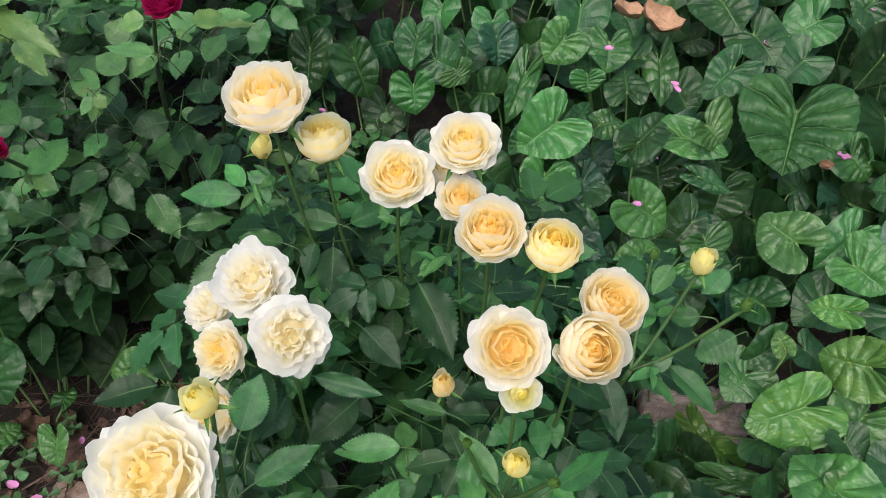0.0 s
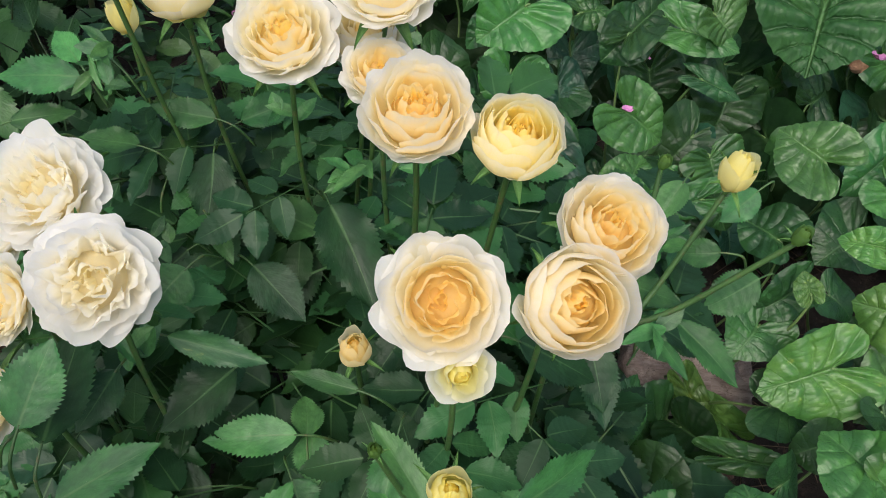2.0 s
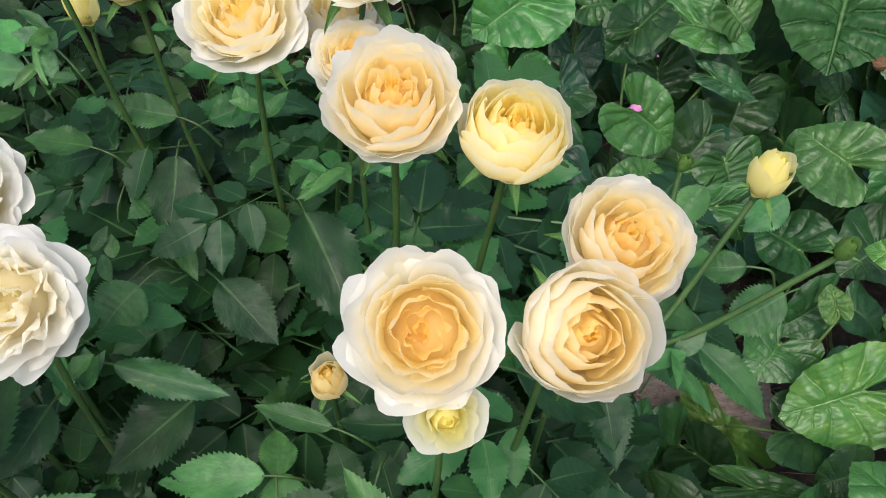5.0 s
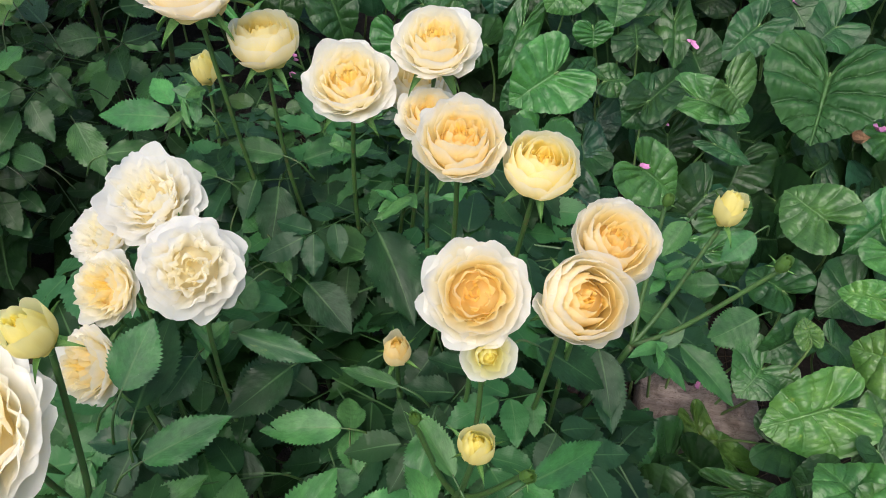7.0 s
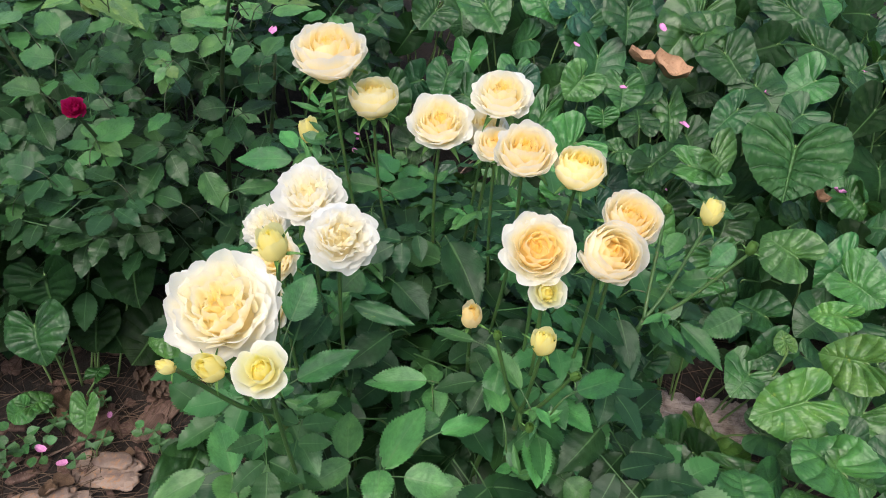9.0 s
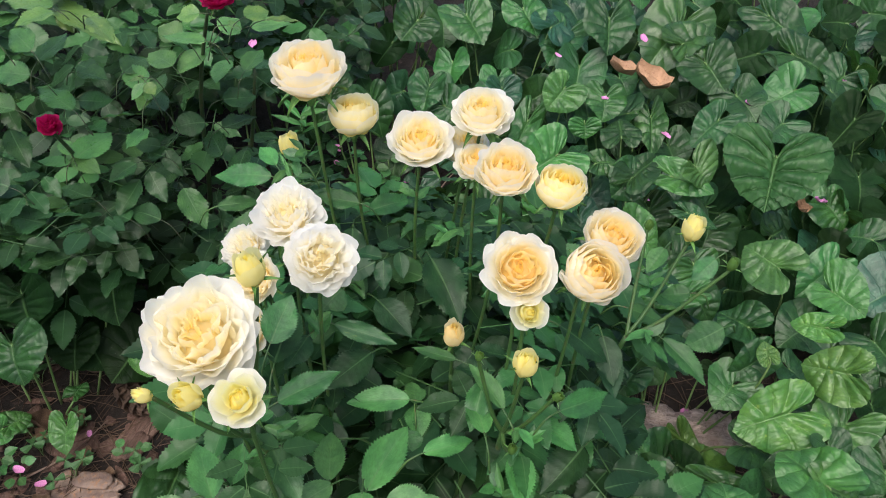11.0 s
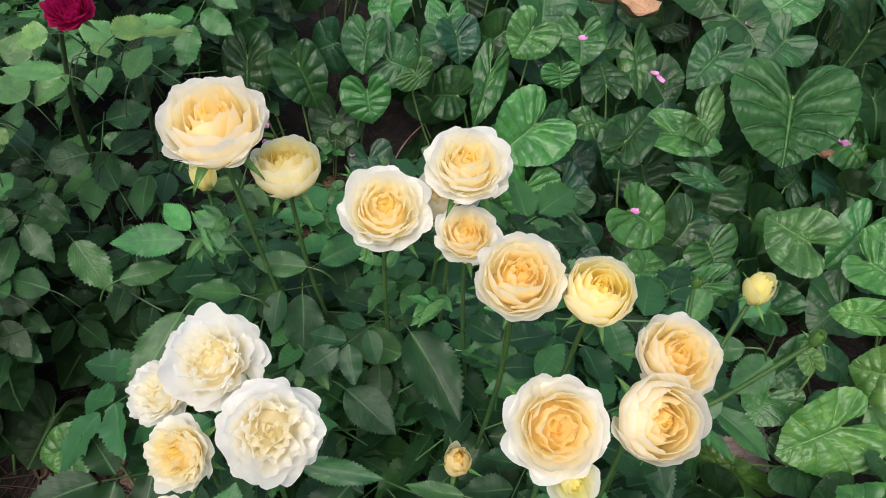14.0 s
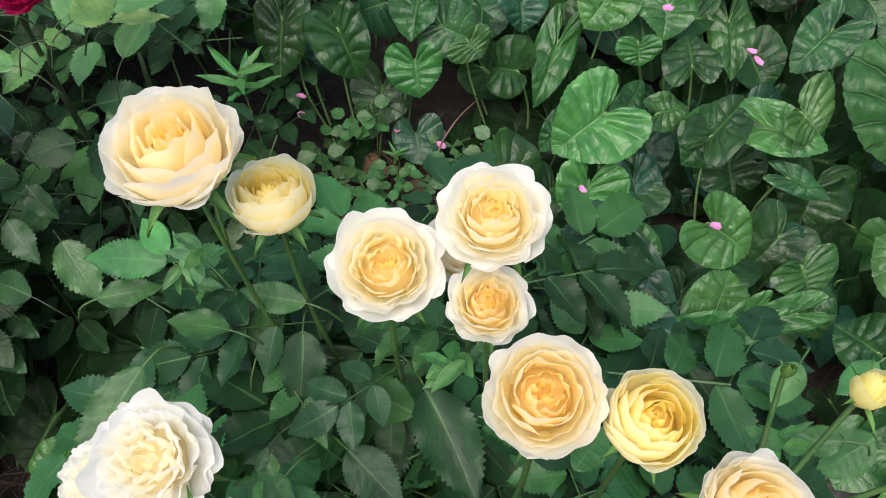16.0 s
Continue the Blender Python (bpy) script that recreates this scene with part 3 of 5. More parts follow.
def compound_mesh(name, blades, size, seed):
    """A whole rose leaf: five leaflets on one stalk, its tip along +y, the knot of the upper pair at the origin."""
    rnd = random.Random(seed)
    verts, faces, uvs = [], [], []
    for at, a, k in ((0.012, 0, 1.0), (0.0, 62, 0.86), (0.0, -62, 0.86), (-0.030, 68, 0.74), (-0.030, -68, 0.74)):
        me = blades[rnd.randrange(len(blades))]
        m = pose(0, at, 0, rnd.uniform(-14, 6), rnd.uniform(-14, 14), a + rnd.uniform(-8, 8)) @ Matrix.Translation((0, 0.003, 0)) @ Matrix.Diagonal((size * 0.6 * k, size * k, size * k, 1))
        n = len(verts)
        verts += [m @ v.co for v in me.vertices]
        faces += [tuple(n + i for i in p.vertices) for p in me.polygons]
        uvs += [tuple(q.uv) for q in me.uv_layers[0].data]
    for s in (0, 1, 2):
        n, q = len(verts), 2 * math.pi * s / 3
        u = Vector((math.cos(q), 0, math.sin(q))) * 0.0008
        v = Vector((math.cos(q + 2.1), 0, math.sin(q + 2.1))) * 0.0008
        verts += [Vector((0, 0.012, -0.001)) + u, Vector((0, 0.012, -0.001)) + v, Vector((0, -0.07, -0.012)) + v, Vector((0, -0.07, -0.012)) + u]
        faces.append((n, n + 1, n + 2, n + 3))
        uvs += [(0, 0.5)] * 4
    me = bpy.data.meshes.new(name)
    me.from_pydata(verts, [], faces)
    lay = me.uv_layers.new(name="UVMap")
    for k, q in enumerate(uvs):
        lay.data[k].uv = q
    me.polygons.foreach_set("use_smooth", [True] * len(faces))
    me.materials.append(blades[0].materials[0])
    return me


def leaf_stalk(owner, base, tip, material):
    b, d = Vector(base), (Vector(base) - Vector(tip)).normalized()
    e = b + d * 0.016 + Vector((0, 0, -0.006))
    thick = 0.00065 if material == RED_STEM else 0.001
    put("leaf_stalk", tube("leaf_stalk", [b - d * 0.002, b + d * 0.006 - Vector((0, 0, 0.0012)), e, e + Vector((d.x * 0.01, d.y * 0.01 + 0.004, -0.02))], [0.7 * thick, 0.8 * thick, thick, thick], material, 5), Matrix(), owner)


def leaflet(base, tip, width, tone):
    N_LEAF[0] += 1
    ob = put("leaflet", LEAFLETS[tone][N_LEAF[0] % 5], blade_pose(base, tip, width, TWIST.uniform(-18, 18)), rose_bush)
    leaf_stalk(ob, base, tip, STEM)


def petal_mesh(name, mid, rim, height, half, curl, ruffle, seed, notch=0.035):
    """One petal of a cup round the bloom's axis (+z), facing +y: its radius half way up and at the rim, its height, the half angle that it wraps, how far the rim rolls out."""
    rows, cols, foot = 12, 17, 0.03
    belly = 2 * mid - 0.5 * rim - 0.5 * foot
    tip = 0.05 * math.sin(seed * 2.3)

    def at(i, j):
        t, s = i / (rows - 1), j / (cols - 1) * 2 - 1
        u = t * (1 - 0.22 * abs(s) ** 4 - notch * math.exp(-((s - tip * 4) / 0.16) ** 2) + 0.06 * ruffle * wob((s * 1.8, seed, 1), 1.3))
        r = foot * (1 - u) ** 2 + 2 * u * (1 - u) * belly + u * u * rim
        z = height * (0.2 * u * (1 - u) + u * u)
        k = max(0.0, (u - 0.66) / 0.34) ** 2
        r += curl * k * (1 + 0.2 * s * s) + 0.07 * mid * s * t
        z -= abs(curl) * k * (0.45 + 0.2 * s * s)
        q = 0.055 * ruffle * wob((s * 1.6, t * 1.3, seed), 1.5) * (0.15 + t * t) + 0.010 * ruffle * t ** 3 * math.sin(s * 6 + seed)
        r = max(r + q, 0.008)
        z += 0.35 * q * t
        a = s * radians(half) * (0.42 + 0.58 * math.sin(min(t * 1.35, 1) * math.pi / 2)) + 0.05 * ruffle * wob((t * 1.5, seed, 5), 1.3)
        return (r * math.sin(a), r * math.cos(a), z), (s * 0.5 + 0.5, t)
    return grid_mesh(name, rows, cols, at, PETAL)


# each kind of bloom, ring by ring from its heart: count, radius half way up and at the rim, height, half angle, curl, ruffle
KINDS = {
    "open": [(3, 0.06, 0.05, 0.44, 85, 0.0, 0.8), (4, 0.12, 0.11, 0.455, 62, 0.01, 0.9), (5, 0.18, 0.18, 0.46, 54, 0.02, 0.9), (5, 0.24, 0.25, 0.455, 54, 0.03, 0.8), (5, 0.29, 0.32, 0.43, 52, 0.04, 0.8), (6, 0.32, 0.39, 0.37, 48, 0.05, 1.0), (7, 0.32, 0.46, 0.27, 46, 0.05, 1.1)],
    "cup": [(3, 0.05, 0.04, 0.52, 85, 0.0, 0.8), (3, 0.11, 0.09, 0.54, 75, 0.0, 0.9), (4, 0.17, 0.15, 0.55, 64, 0.01, 0.9), (4, 0.24, 0.22, 0.56, 62, 0.02, 0.8), (4, 0.31, 0.30, 0.55, 60, 0.03, 0.8), (5, 0.36, 0.38, 0.51, 52, 0.05, 0.9), (5, 0.37, 0.44, 0.43, 52, 0.06, 1.0), (5, 0.35, 0.46, 0.32, 50, 0.06, 1.2)],
    "globe": [(3, 0.06, 0.03, 0.58, 90, 0.0, 0.6), (3, 0.12, 0.07, 0.62, 80, 0.0, 0.6), (4, 0.20, 0.14, 0.65, 68, 0.0, 0.5), (4, 0.28, 0.21, 0.67, 66, 0.01, 0.5), (4, 0.35, 0.29, 0.67, 64, 0.015, 0.5), (5, 0.40, 0.37, 0.64, 56, 0.03, 0.6), (5, 0.42, 0.43, 0.55, 52, 0.05, 0.8), (3, 0.37, 0.46, 0.38, 48, 0.05, 1.0)],
    "loose": [(3, 0.05, 0.05, 0.42, 80, 0.02, 1.3), (4, 0.12, 0.12, 0.44, 60, 0.03, 1.6), (5, 0.19, 0.20, 0.45, 50, 0.035, 1.7), (5, 0.25, 0.27, 0.45, 50, 0.04, 1.7), (5, 0.30, 0.34, 0.42, 48, 0.05, 1.6), (6, 0.32, 0.40, 0.37, 44, 0.06, 1.5), (6, 0.33, 0.45, 0.29, 44, 0.06, 1.4), (4, 0.30, 0.47, 0.18, 46, 0.05, 1.4)],
    "full": [(3, 0.06, 0.05, 0.39, 70, 0.01, 1.2), (5, 0.12, 0.12, 0.43, 48, 0.02, 1.4), (6, 0.18, 0.20, 0.45, 42, 0.03, 1.5), (7, 0.24, 0.28, 0.44, 38, 0.04, 1.5), (7, 0.29, 0.35, 0.39, 38, 0.05, 1.4), (7, 0.32, 0.41, 0.31, 40, 0.06, 1.3), (7, 0.33, 0.45, 0.20, 42, 0.05, 1.3)],
    "half": [(3, 0.08, 0.05, 0.48, 85, 0.0, 0.5), (3, 0.15, 0.11, 0.50, 75, 0.0, 0.6), (3, 0.21, 0.19, 0.50, 70, 0.02, 0.7), (3, 0.26, 0.34, 0.42, 62, 0.05, 1.0), (3, 0.28, 0.46, 0.26, 60, 0.06, 1.1)],
    "bud": [(3, 0.15, 0.05, 0.98, 85, 0.0, 0.4), (3, 0.25, 0.09, 1.02, 80, 0.0, 0.5), (3, 0.31, 0.14, 1.0, 74, 0.02, 0.7), (3, 0.33, 0.24, 0.88, 62, 0.09, 1.1)],
}
RINGS = {k: [[petal_mesh("petal", *ring[1:], 7 * i + 3 * v + len(k)) for v in range(3)] for i, ring in enumerate(rows)] for k, rows in KINDS.items()}
# paint at the heart and at the outer petals, and how white the rims are
TONES = {
    "P": ((1.0, 0.80, 0.28), (0.985, 0.955, 0.81), 1.0),
    "C": ((1.0, 0.83, 0.32), (0.985, 0.97, 0.87), 1.0),
    "Y": ((1.0, 0.85, 0.30), (0.99, 0.93, 0.54), 0.8),
    "W": ((0.99, 0.93, 0.70), (0.98, 0.97, 0.955), 1.0),
    "V": ((1.0, 0.88, 0.46), (0.98, 0.97, 0.93), 1.0),
    "G": ((0.95, 0.88, 0.34), (0.95, 0.92, 0.55), 0.8),
    "T": ((0.95, 0.87, 0.34), (0.95, 0.90, 0.46), 0.5),
    "U": ((0.97, 0.82, 0.40), (0.975, 0.89, 0.57), 0.5),
    "N": ((0.26, 0.42, 0.10), (0.17, 0.33, 0.08), 0.15),
    "R": (CRIMSON, (0.50, 0.014, 0.12), None),
}
BLOOMS = []


def core_mesh(kind):
    """Low folded dome for the packed petals between the rings, added to brighten gaps."""
    top, wide = {"open": (0.29, 0.30), "globe": (0.44, 0.32), "loose": (0.25, 0.30), "cup": (0.34, 0.32), "full": (0.22, 0.30), "half": (0.36, 0.20), "bud": (0.78, 0.22)}[kind]

    def at(i, j):
        t, a = i / 8, 2 * math.pi * j / 24
        fold = 0.035 * math.sin(5 * a + 14 * t) * t
        return (wide * t * math.cos(a), wide * t * math.sin(a), top - (top - 0.03) * t ** 3 + fold), (j / 24, 0.3)
    return grid_mesh("petal_core", 9, 24, at, PETAL, True)


CORES = {k: core_mesh(k) for k in KINDS}


def sepal_mesh(seed):
    def at(i, j):
        t, s = i / 9, j / 2 - 1
        w = 0.085 * (1 - t) ** 1.2 * (0.7 + 1.4 * t) + 0.004
        return (s * w + 0.03 * (seed - 1) * t * t, 0.10 + 0.46 * t, -0.03 + 0.05 * abs(s) - 0.20 * t * t + 0.04 * seed * t), (s, t)
    return grid_mesh("sepal", 10, 5, at, SEPAL)


def hip_mesh():
    prof = ((0.0, -0.30), (0.055, -0.30), (0.06, -0.24), (0.10, -0.16), (0.115, -0.08), (0.10, -0.01), (0.08, 0.03), (0.0, 0.04))
    return grid_mesh("bloom_base", 8, 12, lambda i, j: ((prof[i][0] * math.cos(j * math.pi / 6), prof[i][0] * math.sin(j * math.pi / 6), prof[i][1]), (j / 12, i / 7)), SEPAL, True)


SEPALS, HIP = [sepal_mesh(s) for s in (0, 1, 2)], hip_mesh()


def flower_pose(centre, size, tilt, az, lift, spin):
    """Tilted towards the viewer's side (-y) by tilt, turned by az; the centre is the middle of the flower's body."""
    m = Matrix.Translation(centre) @ pose(0, 0, 0, 0, 0, az) @ pose(0, 0, 0, tilt, 0, 0) @ Matrix.Rotation(spin, 4, "Z") @ Matrix.Diagonal((size, size, size, 1))
    return m @ Matrix.Translation((0, 0, -lift))


def bloom(centre, size, kind, tone, tilt, az, owner=None, name="bloom", label=""):
    size *= 1.15 if kind == "bud" else 0.93
    rnd = random.Random(len(BLOOMS) * 13 + 5)
    m = flower_pose(centre, size, tilt, az, {"bud": 0.45, "cup": 0.29, "globe": 0.32, "open": 0.25, "full": 0.21}.get(kind, 0.24), rnd.uniform(0, 6.28))
    owner = owner or rose_bush
    base = put(name, HIP, m, owner, label)
    BLOOMS.append((kind, m @ Vector((0, 0, -0.29)), m.to_3x3() @ Vector((0, 0, -1))))
    heart_tint, rim_tint, white = TONES[tone]
    rows = KINDS[kind]
    put("petal_core", CORES[kind], m, base).color = (*[0.6 * a + 0.4 * b for a, b in zip(heart_tint, rim_tint)], 0)
    for i, ring in enumerate(rows):
        f = i / (len(rows) - 1)
        for k in range(ring[0]):
            mess = 0.9 if kind in ("full", "loose") else 0.4
            spin = 2 * math.pi * (k + rnd.uniform(-0.2, 0.2)) / ring[0] + i * 2.4
            w = m @ Matrix.Rotation(spin, 4, "Z") @ pose(0, 0, 0, -rnd.gauss(0, 5 * mess), rnd.gauss(0, 6 * mess), rnd.gauss(0, 5 * mess)) @ Matrix.Diagonal((1, 1, rnd.uniform(0.93, 1.06), 1))
            ob = put("petal", RINGS[kind][i][rnd.randrange(3)], w, base)
            g = min(f ** (0.6 if tone in "WCV" else 0.85) * rnd.uniform(0.85, 1.1), 1)
            c = [a + (b - a) * g for a, b in zip(heart_tint, rim_tint)]
            pale = (0.5 if kind == "globe" else 0.65) * (white or 0.0) * max(0.0, (f - 0.62) / 0.38) * (kind != "bud")
            c = [a + (b - a) * pale for a, b in zip(c, (0.97, 0.957, 0.935))]
            ob.color = (*c, 0.0 if white is None else white * (0.25 if kind == "bud" else 1.0) * (0.06 + 0.94 * f ** 1.5) * rnd.uniform(0.85, 1.0))
    for k in range(5):
        put("sepal", SEPALS[k % 3], m @ Matrix.Rotation(2 * math.pi * k / 5 + rnd.uniform(-0.2, 0.2), 4, "Z") @ (pose(0, 0, 0, rnd.uniform(56, 74) if k % 2 else rnd.uniform(14, 48)) @ Matrix.Diagonal((0.95, 1.4, 1.1, 1)) if kind == "bud" else pose(0, 0, 0, rnd.uniform(-25, 15))), base)
    return base


bloom((-0.150, 0.562, 0.588), 0.079, "cup", "P", 8, 0)
bloom((-0.108, 0.573, 0.530), 0.055, "globe", "Y", 0, 10)
bloom((-0.037, 0.512, 0.546), 0.069, "open", "C", 22, 0)
bloom((0.022, 0.522, 0.574), 0.065, "open", "C", 18, 0)
bloom((0.039, 0.414, 0.584), 0.057, "cup", "P", 18, 0)
bloom((0.019, 0.492, 0.535), 0.050, "open", "P", 15, 0)
bloom((0.087, 0.406, 0.573), 0.047, "globe", "Y", 10, 10)
bloom((0.131, 0.371, 0.550), 0.056, "cup", "P", 18, 10)
bloom((0.111, 0.335, 0.540), 0.056, "globe", "P", 35, 10)
bloom((0.051, 0.334, 0.543), 0.066, "open", "P", 36, 0)
bloom((-0.151, 0.409, 0.530), 0.068, "full", "W", 22, 0)
bloom((-0.116, 0.358, 0.525), 0.067, "full", "W", 34, 15)
bloom((-0.181, 0.224, 0.571), 0.083, "loose", "V", 22, 0)
bloom((-0.143, 0.171, 0.570), 0.042, "half", "G", 24, 0)
bloom((-0.178, 0.368, 0.488), 0.052, "full", "C", 38, -35)
bloom((-0.197, 0.417, 0.482), 0.050, "full", "W", 25, -40)
leaflet((-0.150, 0.285, 0.420), (-0.098, 0.314, 0.430), 0.028, "M")
leaflet((-0.037, 0.356, 0.340), (-0.100, 0.352, 0.342), 0.029, "L")
leaflet((-0.032, 0.359, 0.330), (-0.035, 0.392, 0.330), 0.024, "L")
leaflet((-0.030, 0.365, 0.320), (-0.025, 0.330, 0.315), 0.028, "L")
leaflet((-0.106, 0.260, 0.340), (-0.111, 0.317, 0.345), 0.031, "L")
leaflet((-0.072, 0.258, 0.330), (-0.038, 0.326, 0.335), 0.038, "L")
leaflet((-0.103, 0.257, 0.340), (-0.141, 0.222, 0.345), 0.026, "L")
leaflet((-0.075, 0.247, 0.345), (-0.074, 0.207, 0.345), 0.031, "L")
leaflet((-0.053, 0.244, 0.340), (-0.008, 0.237, 0.340), 0.034, "L")
leaflet((-0.196, 0.213, 0.380), (-0.221, 0.270, 0.385), 0.032, "L")
leaflet((-0.149, 0.245, 0.410), (-0.120, 0.206, 0.395), 0.033, "G")
leaflet((-0.182, 0.222, 0.365), (-0.142, 0.219, 0.365), 0.027, "L")
leaflet((-0.145, 0.250, 0.410), (-0.111, 0.283, 0.415), 0.021, "L")
leaflet((-0.188, 0.240, 0.360), (-0.187, 0.286, 0.360), 0.024, "L")
leaflet((-0.218, 0.211, 0.380), (-0.265, 0.188, 0.370), 0.028, "L")
leaflet((-0.198, 0.216, 0.375), (-0.197, 0.186, 0.370), 0.034, "L")
leaflet((-0.147, 0.246, 0.410), (-0.173, 0.244, 0.400), 0.011, "L")
leaflet((-0.113, 0.394, 0.405), (-0.051, 0.380, 0.395), 0.021, "G")
leaflet((-0.077, 0.390, 0.370), (-0.122, 0.350, 0.365), 0.037, "D")
leaflet((-0.021, 0.512, 0.390), (0.012, 0.434, 0.375), 0.046, "D")
leaflet((-0.029, 0.502, 0.370), (-0.078, 0.535, 0.365), 0.034, "M")
leaflet((-0.038, 0.524, 0.315), (-0.073, 0.464, 0.300), 0.040, "D")
leaflet((-0.072, 0.540, 0.335), (-0.112, 0.472, 0.320), 0.037, "D")
leaflet((-0.112, 0.564, 0.385), (-0.113, 0.509, 0.365), 0.037, "D")
leaflet((-0.111, 0.514, 0.365), (-0.092, 0.484, 0.355), 0.016, "L")
leaflet((-0.104, 0.566, 0.420), (-0.154, 0.579, 0.420), 0.024, "M")
leaflet((-0.207, 0.602, 0.425), (-0.278, 0.609, 0.420), 0.031, "M")
leaflet((-0.192, 0.495, 0.465), (-0.233, 0.437, 0.440), 0.034, "M")
leaflet((-0.198, 0.590, 0.450), (-0.222, 0.620, 0.455), 0.021, "L")
leaflet((-0.097, 0.602, 0.380), (-0.047, 0.628, 0.380), 0.029, "M")
leaflet((-0.121, 0.377, 0.330), (-0.076, 0.421, 0.335), 0.042, "D")
leaflet((-0.154, 0.307, 0.445), (-0.147, 0.377, 0.450), 0.036, "D")
leaflet((0.100, 0.371, 0.440), (0.158, 0.364, 0.400), 0.030, "D")
leaflet((0.151, 0.397, 0.400), (0.160, 0.352, 0.380), 0.029, "D")
leaflet((0.224, 0.429, 0.365), (0.269, 0.389, 0.340), 0.025, "M")
leaflet((0.321, 0.501, 0.310), (0.271, 0.477, 0.300), 0.038, "M")
leaflet((0.092, 0.275, 0.435), (0.147, 0.312, 0.420), 0.026, "M")
leaflet((0.089, 0.417, 0.330), (0.101, 0.365, 0.310), 0.051, "D")
leaflet((0.006, 0.359, 0.400), (-0.037, 0.372, 0.400), 0.015, "M")
leaflet((0.029, 0.317, 0.420), (0.018, 0.276, 0.400), 0.024, "M")
leaflet((0.183, 0.437, 0.400), (0.222, 0.427, 0.390), 0.023, "M")
leaflet((0.190, 0.425, 0.380), (0.212, 0.395, 0.370), 0.025, "M")
leaflet((0.156, 0.404, 0.380), (0.164, 0.347, 0.370), 0.031, "D")
leaflet((0.084, 0.308, 0.380), (0.119, 0.283, 0.370), 0.030, "L")
leaflet((0.127, 0.294, 0.360), (0.084, 0.249, 0.355), 0.037, "D")
leaflet((0.067, 0.300, 0.340), (0.068, 0.244, 0.330), 0.030, "L")
leaflet((0.030, 0.267, 0.410), (0.019, 0.315, 0.410), 0.024, "L")
leaflet((-0.022, 0.280, 0.360), (0.025, 0.300, 0.360), 0.022, "L")
leaflet((0.045, 0.278, 0.430), (0.016, 0.323, 0.440), 0.020, "L")
leaflet((0.136, 0.336, 0.230), (0.204, 0.310, 0.210), 0.040, "L")
leaflet((0.036, 0.300, 0.360), (0.036, 0.274, 0.350), 0.027, "D")
leaflet((0.003, 0.263, 0.300), (-0.040, 0.248, 0.300), 0.032, "L")
leaflet((0.104, 0.288, 0.280), (0.137, 0.265, 0.270), 0.033, "L")
leaflet((-0.165, 0.571, 0.470), (-0.191, 0.594, 0.470), 0.017, "L")
leaflet((-0.047, 0.559, 0.360), (-0.085, 0.583, 0.360), 0.025, "D")
leaflet((0.014, 0.559, 0.360), (0.044, 0.528, 0.350), 0.030, "D")
leaflet((0.045, 0.555, 0.330), (0.062, 0.498, 0.320), 0.037, "D")
leaflet((-0.010, 0.557, 0.400), (-0.045, 0.565, 0.400), 0.024, "M")
leaflet((0.230, 0.510, 0.420), (0.208, 0.483, 0.410), 0.022, "L")
leaflet((0.253, 0.463, 0.400), (0.224, 0.470, 0.390), 0.022, "M")
leaflet((0.293, 0.519, 0.400), (0.267, 0.505, 0.380), 0.026, "M")
leaflet((-0.275, 0.599, 0.380), (-0.225, 0.606, 0.390), 0.025, "M")
leaflet((-0.162, 0.557, 0.400), (-0.211, 0.569, 0.400), 0.026, "M")
leaflet((-0.148, 0.551, 0.370), (-0.134, 0.607, 0.380), 0.027, "M")
leaflet((-0.089, 0.617, 0.330), (-0.056, 0.583, 0.320), 0.032, "D")
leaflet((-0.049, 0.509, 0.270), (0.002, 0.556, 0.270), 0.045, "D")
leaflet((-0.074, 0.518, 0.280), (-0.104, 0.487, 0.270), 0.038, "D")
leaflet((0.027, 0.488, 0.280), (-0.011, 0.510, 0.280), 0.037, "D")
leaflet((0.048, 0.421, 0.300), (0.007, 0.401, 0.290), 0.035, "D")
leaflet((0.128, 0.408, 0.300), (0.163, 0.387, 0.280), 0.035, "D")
leaflet((0.075, 0.315, 0.380), (0.059, 0.289, 0.370), 0.024, "M")
leaflet((-0.097, 0.336, 0.300), (-0.139, 0.331, 0.300), 0.038, "D")
leaflet((-0.041, 0.333, 0.320), (-0.031, 0.309, 0.310), 0.032, "M")
leaflet((0.199, 0.401, 0.250), (0.235, 0.435, 0.250), 0.030, "D")
leaflet((-0.128, 0.499, 0.350), (-0.156, 0.478, 0.340), 0.029, "D")
leaflet((-0.174, 0.266, 0.420), (-0.194, 0.271, 0.420), 0.019, "L")
leaflet((-0.111, 0.448, 0.400), (-0.132, 0.423, 0.390), 0.035, "M")
leaflet((-0.079, 0.485, 0.350), (-0.039, 0.445, 0.340), 0.037, "D")
leaflet((-0.134, 0.363, 0.420), (-0.149, 0.326, 0.420), 0.026, "D")
leaflet((-0.167, 0.320, 0.440), (-0.140, 0.343, 0.440), 0.023, "M")
leaflet((-0.154, 0.303, 0.475), (-0.140, 0.342, 0.495), 0.032, "M")


bloom((0.009, 0.543, 0.520), 0.054, "cup", "C", 10, 0)
bloom((0.060, 0.312, 0.515), 0.036, "half", "G", 45, 10)
bloom((-0.180, 0.322, 0.470), 0.054, "full", "C", 50, -45)
